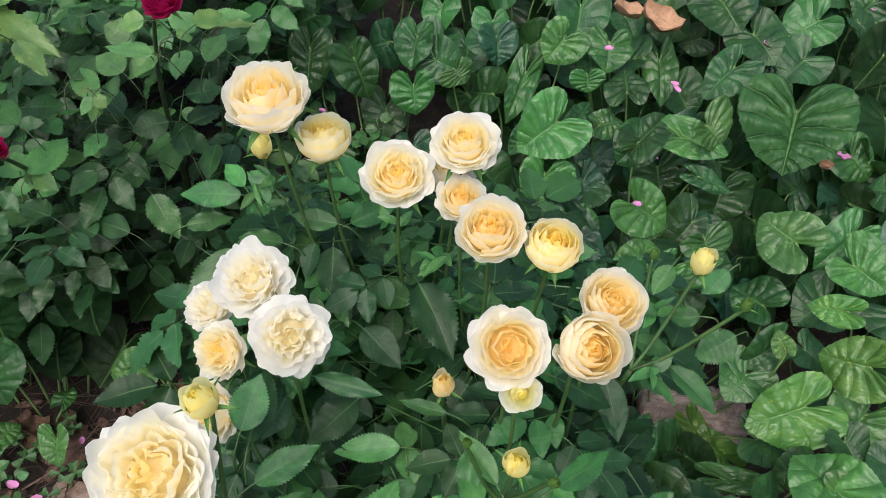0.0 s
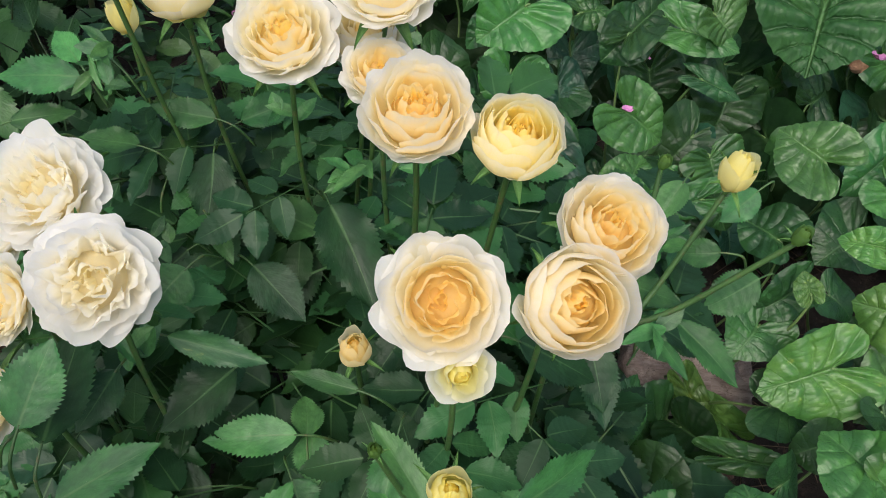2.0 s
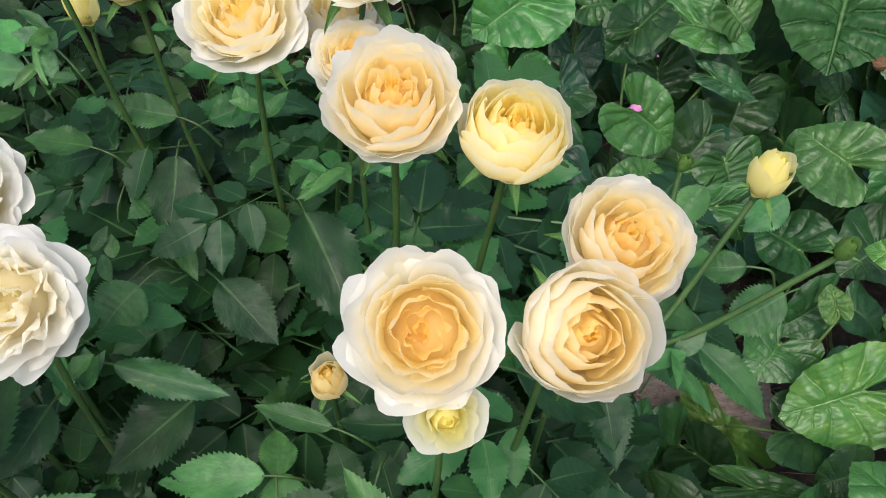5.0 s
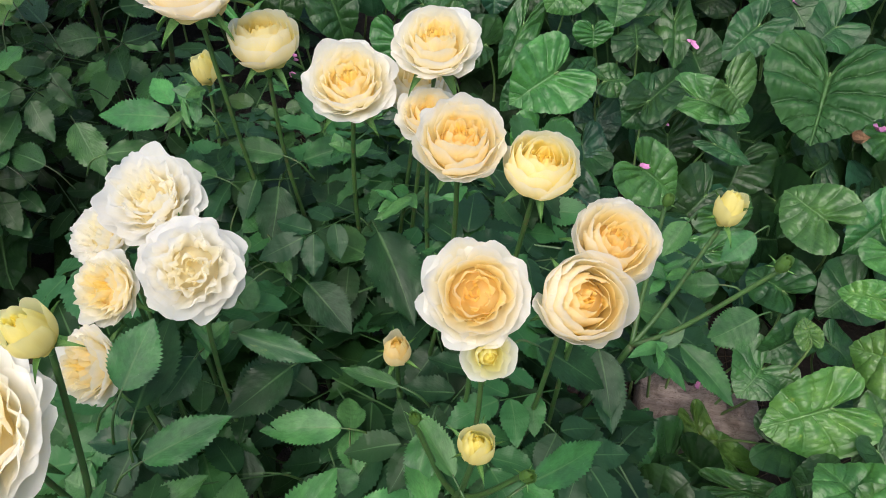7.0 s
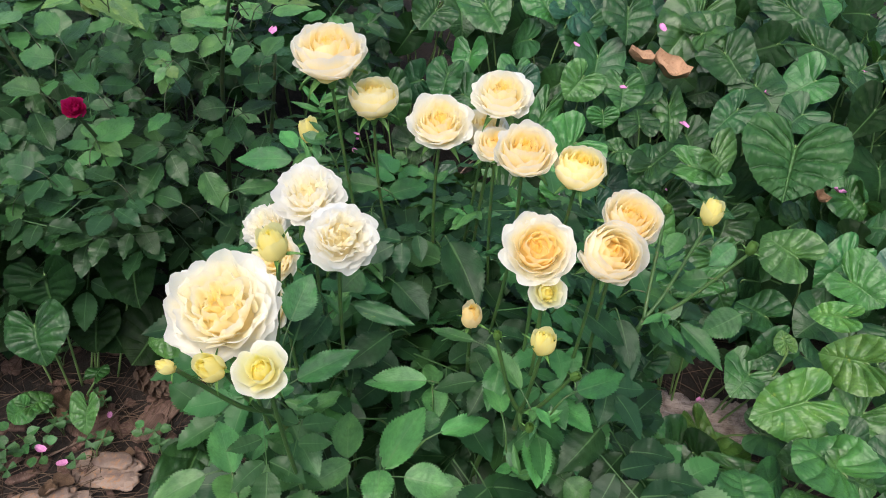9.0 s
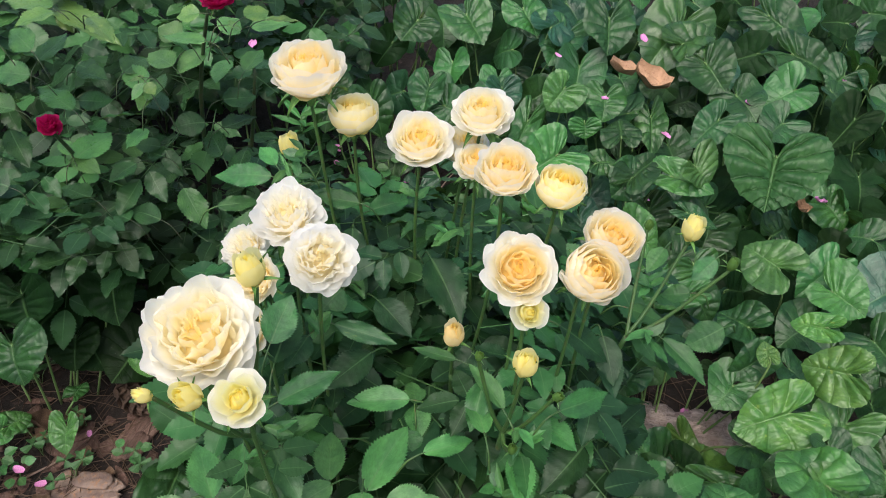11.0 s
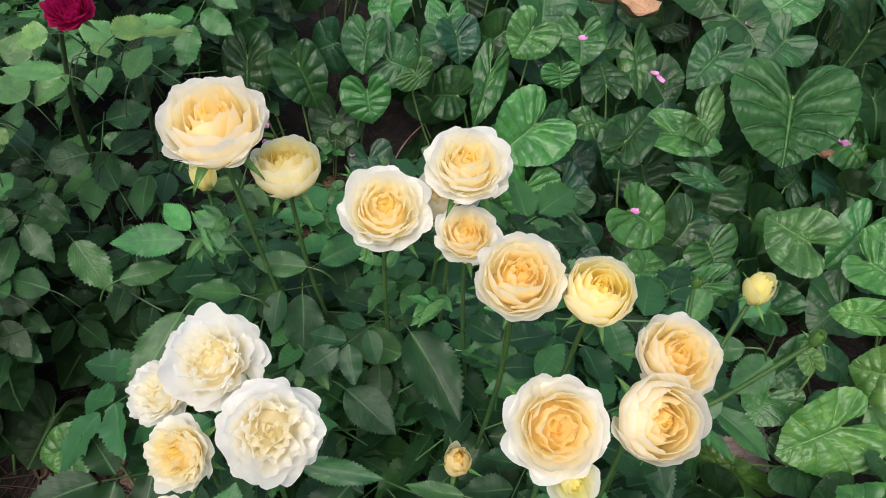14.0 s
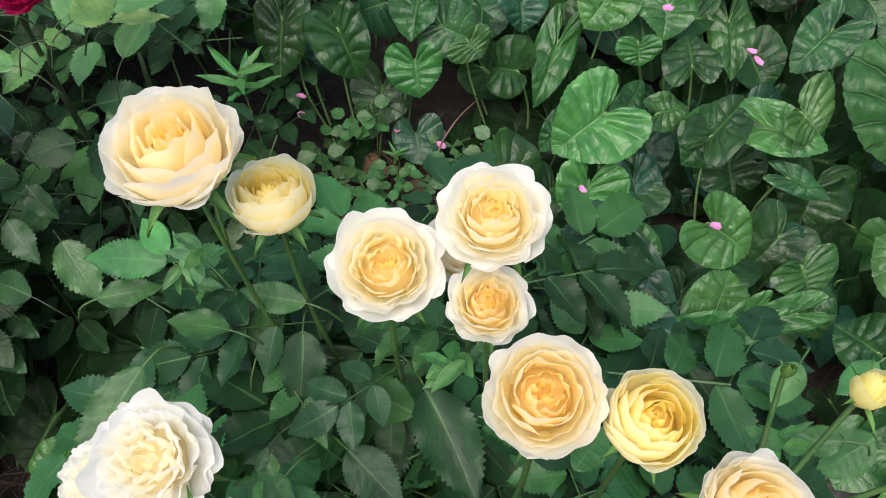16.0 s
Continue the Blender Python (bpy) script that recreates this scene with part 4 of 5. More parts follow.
for at, size, tone, tilt, az in (((-0.148, 0.257, 0.603), 0.026, "T", 10, -20), ((-0.180, 0.179, 0.559), 0.023, "T", 35, -30), ((-0.215, 0.190, 0.545), 0.013, "T", 40, -60), ((0.003, 0.383, 0.409), 0.026, "U", 12, 0), ((0.053, 0.255, 0.517), 0.023, "T", 8, 0), ((0.231, 0.455, 0.494), 0.026, "T", 5, 20), ((-0.207, 0.712, 0.392), 0.030, "T", 5, 0), ((0.261, 0.413, 0.487), 0.013, "N", 10, 30), ((0.194, 0.475, 0.480), 0.010, "N", 5, 0), ((0.020, 0.285, 0.490), 0.009, "N", 10, 0), ((0.085, 0.262, 0.470), 0.010, "N", 30, 40), ((0.050, 0.235, 0.435), 0.010, "N", 20, 0)):
    bloom(at, size, "bud", tone, tilt, az, None, "bud", "closed green rosebud" if tone == "N" else "closed yellow rosebud in green sepals")

# canes: from the root up to knots, and flower stalks from the knots
ROOT = Vector((0.03, 0.43, 0.0))
ROOTS = [ROOT, Vector((-0.125, 0.30, 0.0)), Vector((0.07, 0.31, 0.0)), Vector((-0.06, 0.54, 0.0))]
SWAY = random.Random(17)
KNOTS = [Vector(k) for k in ((0.180, 0.412, 0.385), (-0.160, 0.235, 0.440), (0.048, 0.285, 0.390), (0.004, 0.392, 0.340), (-0.205, 0.700, 0.300))]
for k in KNOTS:
    d = k - ROOT
    foot = ROOT + Vector((d.x * 0.45, d.y * 0.45, 0))
    foot.z = ground_height(foot.x, foot.y) - 0.01
    stem([foot, ROOT + Vector((d.x * 0.62, d.y * 0.62, d.z * 0.40)), ROOT + Vector((d.x * 0.86, d.y * 0.86, d.z * 0.75)), k], 0.0036, 0.0026, name="cane")
spots = []
for kind, end, down in BLOOMS:
    if kind != "bud":
        e = Vector(end)
        d = min(ROOTS, key=lambda q: (q.xy - e.xy).length) - e
        lean = Vector((d.x, d.y, 0))
        stem([e + lean * 0.55 + Vector((0, 0, -0.005 - e.z)), e + lean * 0.38 + Vector((SWAY.uniform(-0.02, 0.02), SWAY.uniform(-0.01, 0.02), -0.62 * e.z)), e + down * 0.045 + lean * 0.14 + Vector((0, 0, -0.20 * e.z)), e + down * 0.028, e], 0.0021, 0.0016, name="cane")
        spots.append(e + lean * 0.14 + Vector((0, 0, -0.24 * e.z)))
        spots.append(e + lean * 0.2 + Vector((0, 0, -0.34 * e.z)))
        continue
    k = min(KNOTS, key=lambda q: (q - end).length + 2.0 * max(0, q.z - end.z + 0.02))
    stem([k, k.lerp(end, 0.4) + Vector((0, 0, -0.012)), end + down * 0.03 * (0.4 if kind == "bud" else 1), end], 0.0022, 0.0015 if kind == "bud" else 0.002, name="flower_stalk")


LEAVES = {k: [compound_mesh("rose_leaf", SMALL_LEAFLETS[k], 0.064, 3 * i + ord(k)) for i in range(4)] for k in "DM"}


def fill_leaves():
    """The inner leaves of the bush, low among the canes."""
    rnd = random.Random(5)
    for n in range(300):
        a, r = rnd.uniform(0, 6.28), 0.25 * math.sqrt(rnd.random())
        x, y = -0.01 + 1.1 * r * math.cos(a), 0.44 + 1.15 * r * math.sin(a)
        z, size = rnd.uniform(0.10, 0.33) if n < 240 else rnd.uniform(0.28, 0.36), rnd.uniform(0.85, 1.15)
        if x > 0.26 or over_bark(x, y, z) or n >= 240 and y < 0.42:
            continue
        # mostly tone D: shade inside the bush is painted into the leaf colour
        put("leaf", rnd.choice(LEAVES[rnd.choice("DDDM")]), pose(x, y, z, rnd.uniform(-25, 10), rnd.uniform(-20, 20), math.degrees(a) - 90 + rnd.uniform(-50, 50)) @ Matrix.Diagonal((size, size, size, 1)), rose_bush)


fill_leaves()
for q in spots:
    a = SWAY.uniform(0, 360)
    size = SWAY.uniform(0.6, 0.85)
    d = Vector((-math.sin(radians(a)), math.cos(radians(a)), 0.1)) * 0.062 * size
    put("leaf", SWAY.choice(LEAVES[SWAY.choice("DMM")]), pose(*(q + d), SWAY.uniform(-20, 10), SWAY.uniform(-15, 15), a) @ Matrix.Diagonal((size, size, size, 1)), rose_bush)

def shoot(at, count, size):
    """Narrow young leaflets and bracts round a knot of the stem."""
    for n in range(count):
        a, up = SWAY.uniform(0, 360), SWAY.uniform(-0.2, 0.9)
        d = Vector((math.cos(radians(a)), math.sin(radians(a)), up)).normalized() * size * SWAY.uniform(0.6, 1.1)
        q = Vector(at) + Vector((SWAY.uniform(-1, 1), SWAY.uniform(-1, 1), SWAY.uniform(-1.5, 0.5))) * 0.008
        put("leaflet", SWAY.choice(LEAFLETS[SWAY.choice("MLLG")]), blade_pose(q, q + d, size * SWAY.uniform(0.22, 0.45), SWAY.uniform(-30, 30)), rose_bush)


shoot((-0.174, 0.567, 0.455), 9, 0.028)
shoot((-0.159, 0.566, 0.490), 5, 0.022)
shoot((0.002, 0.516, 0.430), 8, 0.030)
shoot((0.049, 0.467, 0.490), 6, 0.022)
shoot((0.207, 0.459, 0.420), 8, 0.028)
shoot((0.062, 0.260, 0.420), 7, 0.022)
shoot((0.046, 0.265, 0.330), 6, 0.028)
shoot((-0.188, 0.589, 0.450), 6, 0.024)
shoot((-0.042, 0.531, 0.460), 6, 0.025)
shoot((-0.112, 0.599, 0.470), 5, 0.018)
shoot((-0.128, 0.371, 0.420), 6, 0.030)
shoot((0.199, 0.404, 0.400), 6, 0.030)
shoot((-0.146, 0.221, 0.480), 6, 0.024)
shoot((-0.106, 0.421, 0.470), 5, 0.020)
stem([(0.010, 0.325, 0.16), (0.016, 0.313, 0.25), (0.022, 0.305, 0.300)], 0.0028, 0.0026, name="cut_cane")

# ---- the red rose bush ----
red_bush = empty("red_rose_bush", (-0.42, 0.85, ground_height(-0.42, 0.85)), "rose bush with glossy dark leaves and crimson blooms", "rose bush")
N_RED = [0]


def red_leaflet(base, tip, width, tone):
    N_RED[0] += 1
    ob = put("leaflet", RED_LEAFLETS[tone][N_RED[0] % 4], blade_pose(base, tip, width, TWIST.uniform(-22, 22)), red_bush)
    leaf_stalk(ob, base, tip, RED_STEM)


red_leaflet((-0.460, 0.662, 0.395), (-0.436, 0.731, 0.395), 0.040, "L")
red_leaflet((-0.467, 0.673, 0.390), (-0.426, 0.647, 0.385), 0.028, "L")
red_leaflet((-0.465, 0.667, 0.395), (-0.487, 0.697, 0.400), 0.023, "L")
red_leaflet((-0.507, 0.708, 0.480), (-0.558, 0.718, 0.480), 0.036, "M")
red_leaflet((-0.492, 0.707, 0.500), (-0.475, 0.762, 0.510), 0.031, "M")
red_leaflet((-0.456, 0.684, 0.450), (-0.508, 0.720, 0.460), 0.035, "M")
red_leaflet((-0.531, 0.694, 0.440), (-0.586, 0.709, 0.440), 0.038, "M")
red_leaflet((-0.556, 0.710, 0.400), (-0.519, 0.664, 0.380), 0.033, "D")
red_leaflet((-0.355, 0.735, 0.335), (-0.392, 0.709, 0.320), 0.038, "M")
red_leaflet((-0.344, 0.689, 0.335), (-0.307, 0.642, 0.310), 0.038, "M")
red_leaflet((-0.492, 0.613, 0.330), (-0.552, 0.637, 0.320), 0.043, "D")
red_leaflet((-0.400, 0.638, 0.320), (-0.438, 0.656, 0.320), 0.033, "D")
red_leaflet((-0.363, 0.641, 0.320), (-0.410, 0.661, 0.320), 0.032, "D")
red_leaflet((-0.369, 0.705, 0.470), (-0.410, 0.746, 0.480), 0.032, "L")
red_leaflet((-0.376, 0.722, 0.460), (-0.376, 0.684, 0.455), 0.021, "L")
red_leaflet((-0.369, 0.696, 0.460), (-0.360, 0.748, 0.470), 0.028, "L")
red_leaflet((-0.335, 0.709, 0.500), (-0.372, 0.738, 0.505), 0.034, "L")
red_leaflet((-0.330, 0.743, 0.520), (-0.361, 0.759, 0.525), 0.034, "L")
red_leaflet((-0.308, 0.755, 0.500), (-0.334, 0.714, 0.490), 0.032, "L")
red_leaflet((-0.281, 0.743, 0.530), (-0.263, 0.761, 0.540), 0.041, "L")
red_leaflet((-0.250, 0.761, 0.530), (-0.201, 0.761, 0.540), 0.027, "L")
red_leaflet((-0.295, 0.803, 0.460), (-0.302, 0.761, 0.450), 0.034, "L")
red_leaflet((-0.272, 0.793, 0.450), (-0.256, 0.838, 0.460), 0.030, "M")
red_leaflet((-0.300, 0.770, 0.420), (-0.259, 0.788, 0.420), 0.037, "D")
red_leaflet((-0.365, 0.736, 0.420), (-0.416, 0.788, 0.420), 0.037, "D")
red_leaflet((-0.319, 0.745, 0.400), (-0.359, 0.728, 0.400), 0.037, "D")
red_leaflet((-0.304, 0.764, 0.380), (-0.264, 0.796, 0.380), 0.038, "D")
red_leaflet((-0.388, 0.725, 0.400), (-0.408, 0.692, 0.395), 0.032, "M")
red_leaflet((-0.398, 0.691, 0.370), (-0.425, 0.659, 0.365), 0.033, "D")
red_leaflet((-0.480, 0.678, 0.530), (-0.516, 0.711, 0.540), 0.033, "M")
red_leaflet((-0.383, 0.627, 0.600), (-0.343, 0.583, 0.600), 0.023, "Y")
red_leaflet((-0.421, 0.636, 0.600), (-0.451, 0.606, 0.600), 0.029, "Y")
red_leaflet((-0.513, 0.663, 0.550), (-0.554, 0.686, 0.550), 0.038, "L")
red_leaflet((-0.534, 0.631, 0.370), (-0.572, 0.640, 0.370), 0.042, "D")
red_leaflet((-0.438, 0.630, 0.360), (-0.480, 0.650, 0.360), 0.035, "D")
red_leaflet((-0.401, 0.725, 0.480), (-0.386, 0.771, 0.480), 0.035, "M")
red_leaflet((-0.553, 0.623, 0.340), (-0.535, 0.653, 0.345), 0.031, "D")
red_leaflet((-0.472, 0.737, 0.430), (-0.430, 0.741, 0.430), 0.036, "D")
red_leaflet((-0.471, 0.755, 0.460), (-0.432, 0.744, 0.460), 0.036, "M")
red_leaflet((-0.303, 0.742, 0.350), (-0.341, 0.808, 0.350), 0.036, "D")
red_leaflet((-0.279, 0.772, 0.340), (-0.285, 0.719, 0.330), 0.034, "D")
red_leaflet((-0.424, 0.671, 0.320), (-0.451, 0.635, 0.310), 0.032, "D")
red_leaflet((-0.372, 0.721, 0.360), (-0.397, 0.732, 0.360), 0.030, "D")
red_leaflet((-0.482, 0.742, 0.560), (-0.379, 0.684, 0.546), 0.037, "Y")
red_leaflet((-0.460, 0.713, 0.565), (-0.522, 0.731, 0.570), 0.038, "Y")
red_leaflet((-0.458, 0.727, 0.555), (-0.441, 0.708, 0.540), 0.022, "Y")
red_leaflet((-0.471, 0.729, 0.570), (-0.422, 0.755, 0.575), 0.032, "Y")
red_leaflet((-0.250, 0.663, 0.580), (-0.237, 0.671, 0.575), 0.023, "Y")
red_leaflet((-0.234, 0.673, 0.585), (-0.211, 0.698, 0.585), 0.025, "Y")
red_leaflet((-0.212, 0.679, 0.580), (-0.176, 0.686, 0.580), 0.015, "Y")
red_leaflet((-0.286, 0.688, 0.580), (-0.314, 0.688, 0.575), 0.024, "Y")
red_leaflet((-0.277, 0.663, 0.560), (-0.332, 0.682, 0.555), 0.021, "L")
red_leaflet((-0.361, 0.681, 0.500), (-0.382, 0.684, 0.495), 0.015, "Y")
red_leaflet((-0.358, 0.678, 0.495), (-0.348, 0.671, 0.485), 0.017, "Y")
red_leaflet((-0.361, 0.677, 0.495), (-0.375, 0.664, 0.480), 0.014, "L")


RED_LEAVES = {k: [compound_mesh("red_rose_leaf", SMALL_RED_LEAFLETS[k], 0.048, 3 * i + ord(k)) for i in range(4)] for k in "DML"}


def fill_red():
    """Leaves of five leaflets along the red bush's canes, and unseen ones that block light."""
    rnd = random.Random(9)
    for n in range(760):
        x, y = rnd.uniform(-1.25, -0.16), rnd.uniform(0.62, 1.65)
        if y < 0.78 and x > -0.3 or y < 0.68 and x > -0.45 or x > -0.22 and y > 0.9 and y < 1.0:
            continue
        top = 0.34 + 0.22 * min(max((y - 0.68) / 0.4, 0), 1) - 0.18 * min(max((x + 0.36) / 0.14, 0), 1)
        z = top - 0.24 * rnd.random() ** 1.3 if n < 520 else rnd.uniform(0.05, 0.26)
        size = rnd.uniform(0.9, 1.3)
        # below the top layer only D: depth shade comes from the colour
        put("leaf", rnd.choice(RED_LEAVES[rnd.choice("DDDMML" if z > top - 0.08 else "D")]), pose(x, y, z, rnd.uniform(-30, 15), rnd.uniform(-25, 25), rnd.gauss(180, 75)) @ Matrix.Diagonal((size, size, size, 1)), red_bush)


    # the first 170 are added out of view, to block sky light from the left
    for n in range(215):
        x, y, z = rnd.uniform(-1.25, -0.70), rnd.uniform(0.25, 0.68), rnd.uniform(0.08, 0.50)
        if n >= 170:
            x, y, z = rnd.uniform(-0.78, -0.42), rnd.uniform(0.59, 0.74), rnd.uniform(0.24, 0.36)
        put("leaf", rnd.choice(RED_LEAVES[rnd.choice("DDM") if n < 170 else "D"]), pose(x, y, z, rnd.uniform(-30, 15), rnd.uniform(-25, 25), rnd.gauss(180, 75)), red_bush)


fill_red()
for pts in (((-0.40, 0.86, -0.01), (-0.36, 0.83, 0.20), (-0.33, 0.78, 0.42), (-0.28, 0.70, 0.58)), ((-0.45, 0.86, -0.01), (-0.47, 0.78, 0.2), (-0.465, 0.68, 0.38), (-0.462, 0.635, 0.45)), ((-0.40, 0.88, -0.01), (-0.55, 0.82, 0.25), (-0.62, 0.78, 0.5)), ((-0.38, 0.88, -0.01), (-0.30, 0.85, 0.25), (-0.26, 0.80, 0.45)), ((-0.45, 0.90, -0.01), (-0.7, 0.95, 0.3), (-0.8, 0.95, 0.55))):
    stem(pts, 0.005, 0.0018, red_bush, RED_STEM, "cane")
bloom((-0.462, 0.633, 0.462), 0.029, "full", "R", 35, 15, red_bush, "bloom", "crimson double bloom")
bloom((-0.265, 0.690, 0.600), 0.040, "full", "R", 20, 0, red_bush, "bloom", "crimson double bloom")

# ---- things on the ground ----
def slab_mesh(name, size, material, seed, bend=0.0):
    """A broken flat piece: an uneven outline with thickness and chipped edges."""
    lx, ly, lz = size

    def corner(i, j):
        a = 2 * math.pi * j / 26
        c, s = math.cos(a), math.sin(a)
        r = (1 + 0.26 * wob((c, s, seed), 1.7) + 0.16 * wob((c, s, seed), 6)) * (0.01, 0.55, 0.93, 1.0, 0.96, 0.6, 0.01)[i]
        sq = 1 / max(abs(c), abs(s)) ** 0.55
        x, y = 0.5 * lx * r * c * sq, 0.5 * ly * r * s * sq
        up = (0.5, 0.5, 0.45, 0.0, -0.45, -0.5, -0.5)[i] * lz
        return (x, y, up + 0.35 * lz * wob((x, y, i + seed), 60) + bend * x * x), (j / 26, i / 6)
    return grid_mesh(name, 7, 26, corner, material, True)


def slab(name, at, size, rz, material, label, category, seed, group="", bend=0.0, tilt=(0, 0)):
    z = ground_height(*at) + 0.42 * size[2]
    return tagged(put(name, slab_mesh(name, size, material, seed, bend), pose(*at, z, *tilt, rz)), label, category, group)


def layered(name, at, size, rz, material, label, category, seed, flakes=6):
    """A piece split into thin flakes that lie on one another."""
    rnd = random.Random(seed)
    g = ground_height(*at)
    ob = empty(name, (*at, g), label, category)
    for n in range(flakes):
        f = 1 - 0.10 * n
        dims = (size[0] * f * rnd.uniform(0.6, 1.0), size[1] * f * rnd.uniform(0.35, 0.8), size[2] * 0.45)
        if n == 0:
            dims = (size[0], size[1], size[2] * 0.6)
        x, y = rnd.uniform(-0.14, 0.14) * size[0], rnd.uniform(-0.3, 0.3) * size[1] if n else 0
        put("flake", slab_mesh("flake", dims, material, seed * 9 + n), Matrix.Translation((*at, g)) @ pose(0, 0, 0, 0, 0, rz) @ pose(x, y, size[2] * (0.22 + 0.30 * n), rnd.uniform(-4, 4), rnd.uniform(-4, 4), rnd.uniform(-10, 10)), ob)
    return ob


def log_at(i, j):
    """A short fallen branch, half sunk, its bark split into long plates."""
    u, a = i / 39 - 0.5, 2 * math.pi * j / 44
    c, sn = math.cos(a), math.sin(a)
    crack = abs(wob((u * 5, c * 6, sn * 6), 1.0)) + 0.5 * abs(wob((u * 12, c * 15, sn * 15), 1.0, 3))
    step = 0.10 * math.copysign(1, wob((u * 7, c * 3, sn * 3), 1.0, 5))
    r = 0.034 * (1 + min(crack, 0.35) * 1.1 + 1.3 * step - 0.18) * (0.02 if i in (0, 39) else 1)
    return (0.15 * u, r * c * 1.15, r * sn * 0.85), (j / 44, i / 39)


log = grid_mesh("fallen_branch", 40, 44, log_at, BARK, True)
tagged(put("fallen_branch", log, pose(0.355, 0.568, ground_height(0.355, 0.568) + 0.006, 0, 0, -8)), "fallen branch with flaking reddish-grey bark on the soil", "branch")
layered("bark_piece", (0.412, 0.560), (0.050, 0.055, 0.012), 30, BARK, "flaking piece of weathered reddish-grey bark on the soil", "bark", 5, 4)
layered("flat_stone", (-0.470, 0.447), (0.105, 0.055, 0.009), -8, STONE, "flat flaking tan and grey stone lying on the soil", "stone", 4, 4)
layered("flat_stone", (-0.52, 0.385), (0.11, 0.06, 0.009), 15, STONE, "flat flaking tan and grey stone lying on the soil", "stone", 9, 4)
layered("bark_piece", (-0.425, 0.555), (0.050, 0.12, 0.010), -12, STRIP, "long strip of reddish-brown bark on the soil", "bark", 12, 4)
layered("bark_piece", (-0.515, 0.520), (0.07, 0.045, 0.008), 20, CHIP, "flat piece of reddish-brown bark on the soil", "bark", 15, 3)
chips = random.Random(3)
for n in range(130):
    x, y = chips.uniform(-0.72, -0.26), chips.uniform(0.30, 0.68)
    if n >= 100:
        x, y = chips.uniform(-0.15, 0.5), chips.uniform(0.45, 1.0)
    slab("bark_chip", (x, y), (chips.uniform(0.015, 0.045), chips.uniform(0.008, 0.02), chips.uniform(0.003, 0.007)), chips.uniform(0, 180), CHIP, "small brown bark chip on the soil", "bark chip", n, "bark mulch", 0, (chips.uniform(-15, 15), chips.uniform(-15, 15)))


def needles():
    bm_v, bm_f = [], []
    rnd = random.Random(4)
    for n in range(1900):
        x, y = (rnd.uniform(-0.75, -0.22), rnd.uniform(0.28, 0.75)) if n < 900 else (rnd.uniform(-0.15, 0.55), rnd.uniform(0.42, 1.05)) if n < 1500 else (rnd.uniform(-0.16, 0.12), rnd.uniform(0.84, 1.06))
        a, l = rnd.uniform(0, 6.28), rnd.uniform(0.03, 0.07)
        dx, dy, w = math.cos(a) * l, math.sin(a) * l, 0.0005
        lift = rnd.uniform(0.001, 0.008)
        p0, p2 = Vector((x, y, ground_height(x, y) + lift)), Vector((x + dx, y + dy, ground_height(x + dx, y + dy) + rnd.uniform(0.001, 0.012)))
        p1 = (p0 + p2) / 2 + Vector((0, 0, rnd.uniform(0, 0.004)))
        side = Vector((-math.sin(a), math.cos(a), 0)) * w
        k = len(bm_v)
        for p in (p0, p1, p2):
            bm_v += [p - side, p + side, p + Vector((0, 0, 2 * w))]
        for q in (0, 3):
            for e in range(3):
                f = (e + 1) % 3
                bm_f.append((k + q + e, k + q + f, k + q + 3 + f, k + q + 3 + e))
    me = bpy.data.meshes.new("pine_needles")
    me.from_pydata(bm_v, [], bm_f)
    me.materials.append(NEEDLE)
    tagged(put("pine_needles", me, Matrix()), "dry brown pine needles strewn over the soil", "needles", kind="stuff")


needles()


def pine_cone(at, size, rz):
    cone = empty("pine_cone", (*at, ground_height(*at)), "small open brown pine cone lying on the soil", "pine cone")
    m = Matrix.Translation((*at, ground_height(*at) + 0.45 * size * 0.8)) @ pose(0, 0, 0, 78, 0, rz) @ Matrix.Diagonal((size, size, size, 1))
    put("core", tube("core", [(0, 0, -0.5), (0, 0, 0), (0, 0, 0.45)], [0.15, 0.22, 0.08], CONE, 8), m, cone)

    def at_scale(i, j):
        t, s = i / 5, j / 2 - 1
        w = 0.14 * (0.4 + 0.6 * math.sin(t * 2.2))
        return (s * w, 0.10 + 0.30 * t, 0.10 * t + (0.03 if t > 0.8 else 0) - 0.04 * s * s + (0.03 if i == 5 else 0)), (s, t)
    scale = grid_mesh("scale", 6, 5, at_scale, CONE)
    for n in range(62):
        f = n / 61
        r = 0.55 + 0.55 * math.sin(math.pi * (0.15 + 0.8 * f))
        put("scale", scale, m @ Matrix.Translation((0, 0, -0.42 + 0.86 * f)) @ Matrix.Rotation(n * 2.39996, 4, "Z") @ pose(0, 0, 0, 15 + 50 * f) @ Matrix.Diagonal((r, r, r, 1)), cone)


pine_cone((-0.440, 0.590), 0.072, 60)


def petal_fleck(name, at, size, rz, tilt, material, label, category, group="", bend=0.5, rough=0.05):
    """A fallen petal or leaf: a curled oval."""
    def q(i, j):
        t, s = i / 12, j / 5 - 1
        w = 0.38 * math.sin(math.pi * (0.08 + 0.86 * t)) ** 0.6 * (1 + 3 * rough * wob((t, s > 0, at[0] * 50), 3))
        return (s * w, t - 0.5, bend * (s * s * 0.3 + (t - 0.5) ** 2 * 0.6) + rough * wob((s, t, at[0] * 50), 2.2)), (s, t)
    me = grid_mesh(name, 13, 11, q, material)
    return tagged(put(name, me, pose(*at, tilt, 0, rz) @ Matrix.Diagonal((size, size, size, 1))), label, category, group)


petal_fleck("fallen_petal", (-0.288, 0.921, 0.420), 0.016, 0, 10, PINK, "fallen pink petal lying among the leaves", "petal", "fallen pink petals")
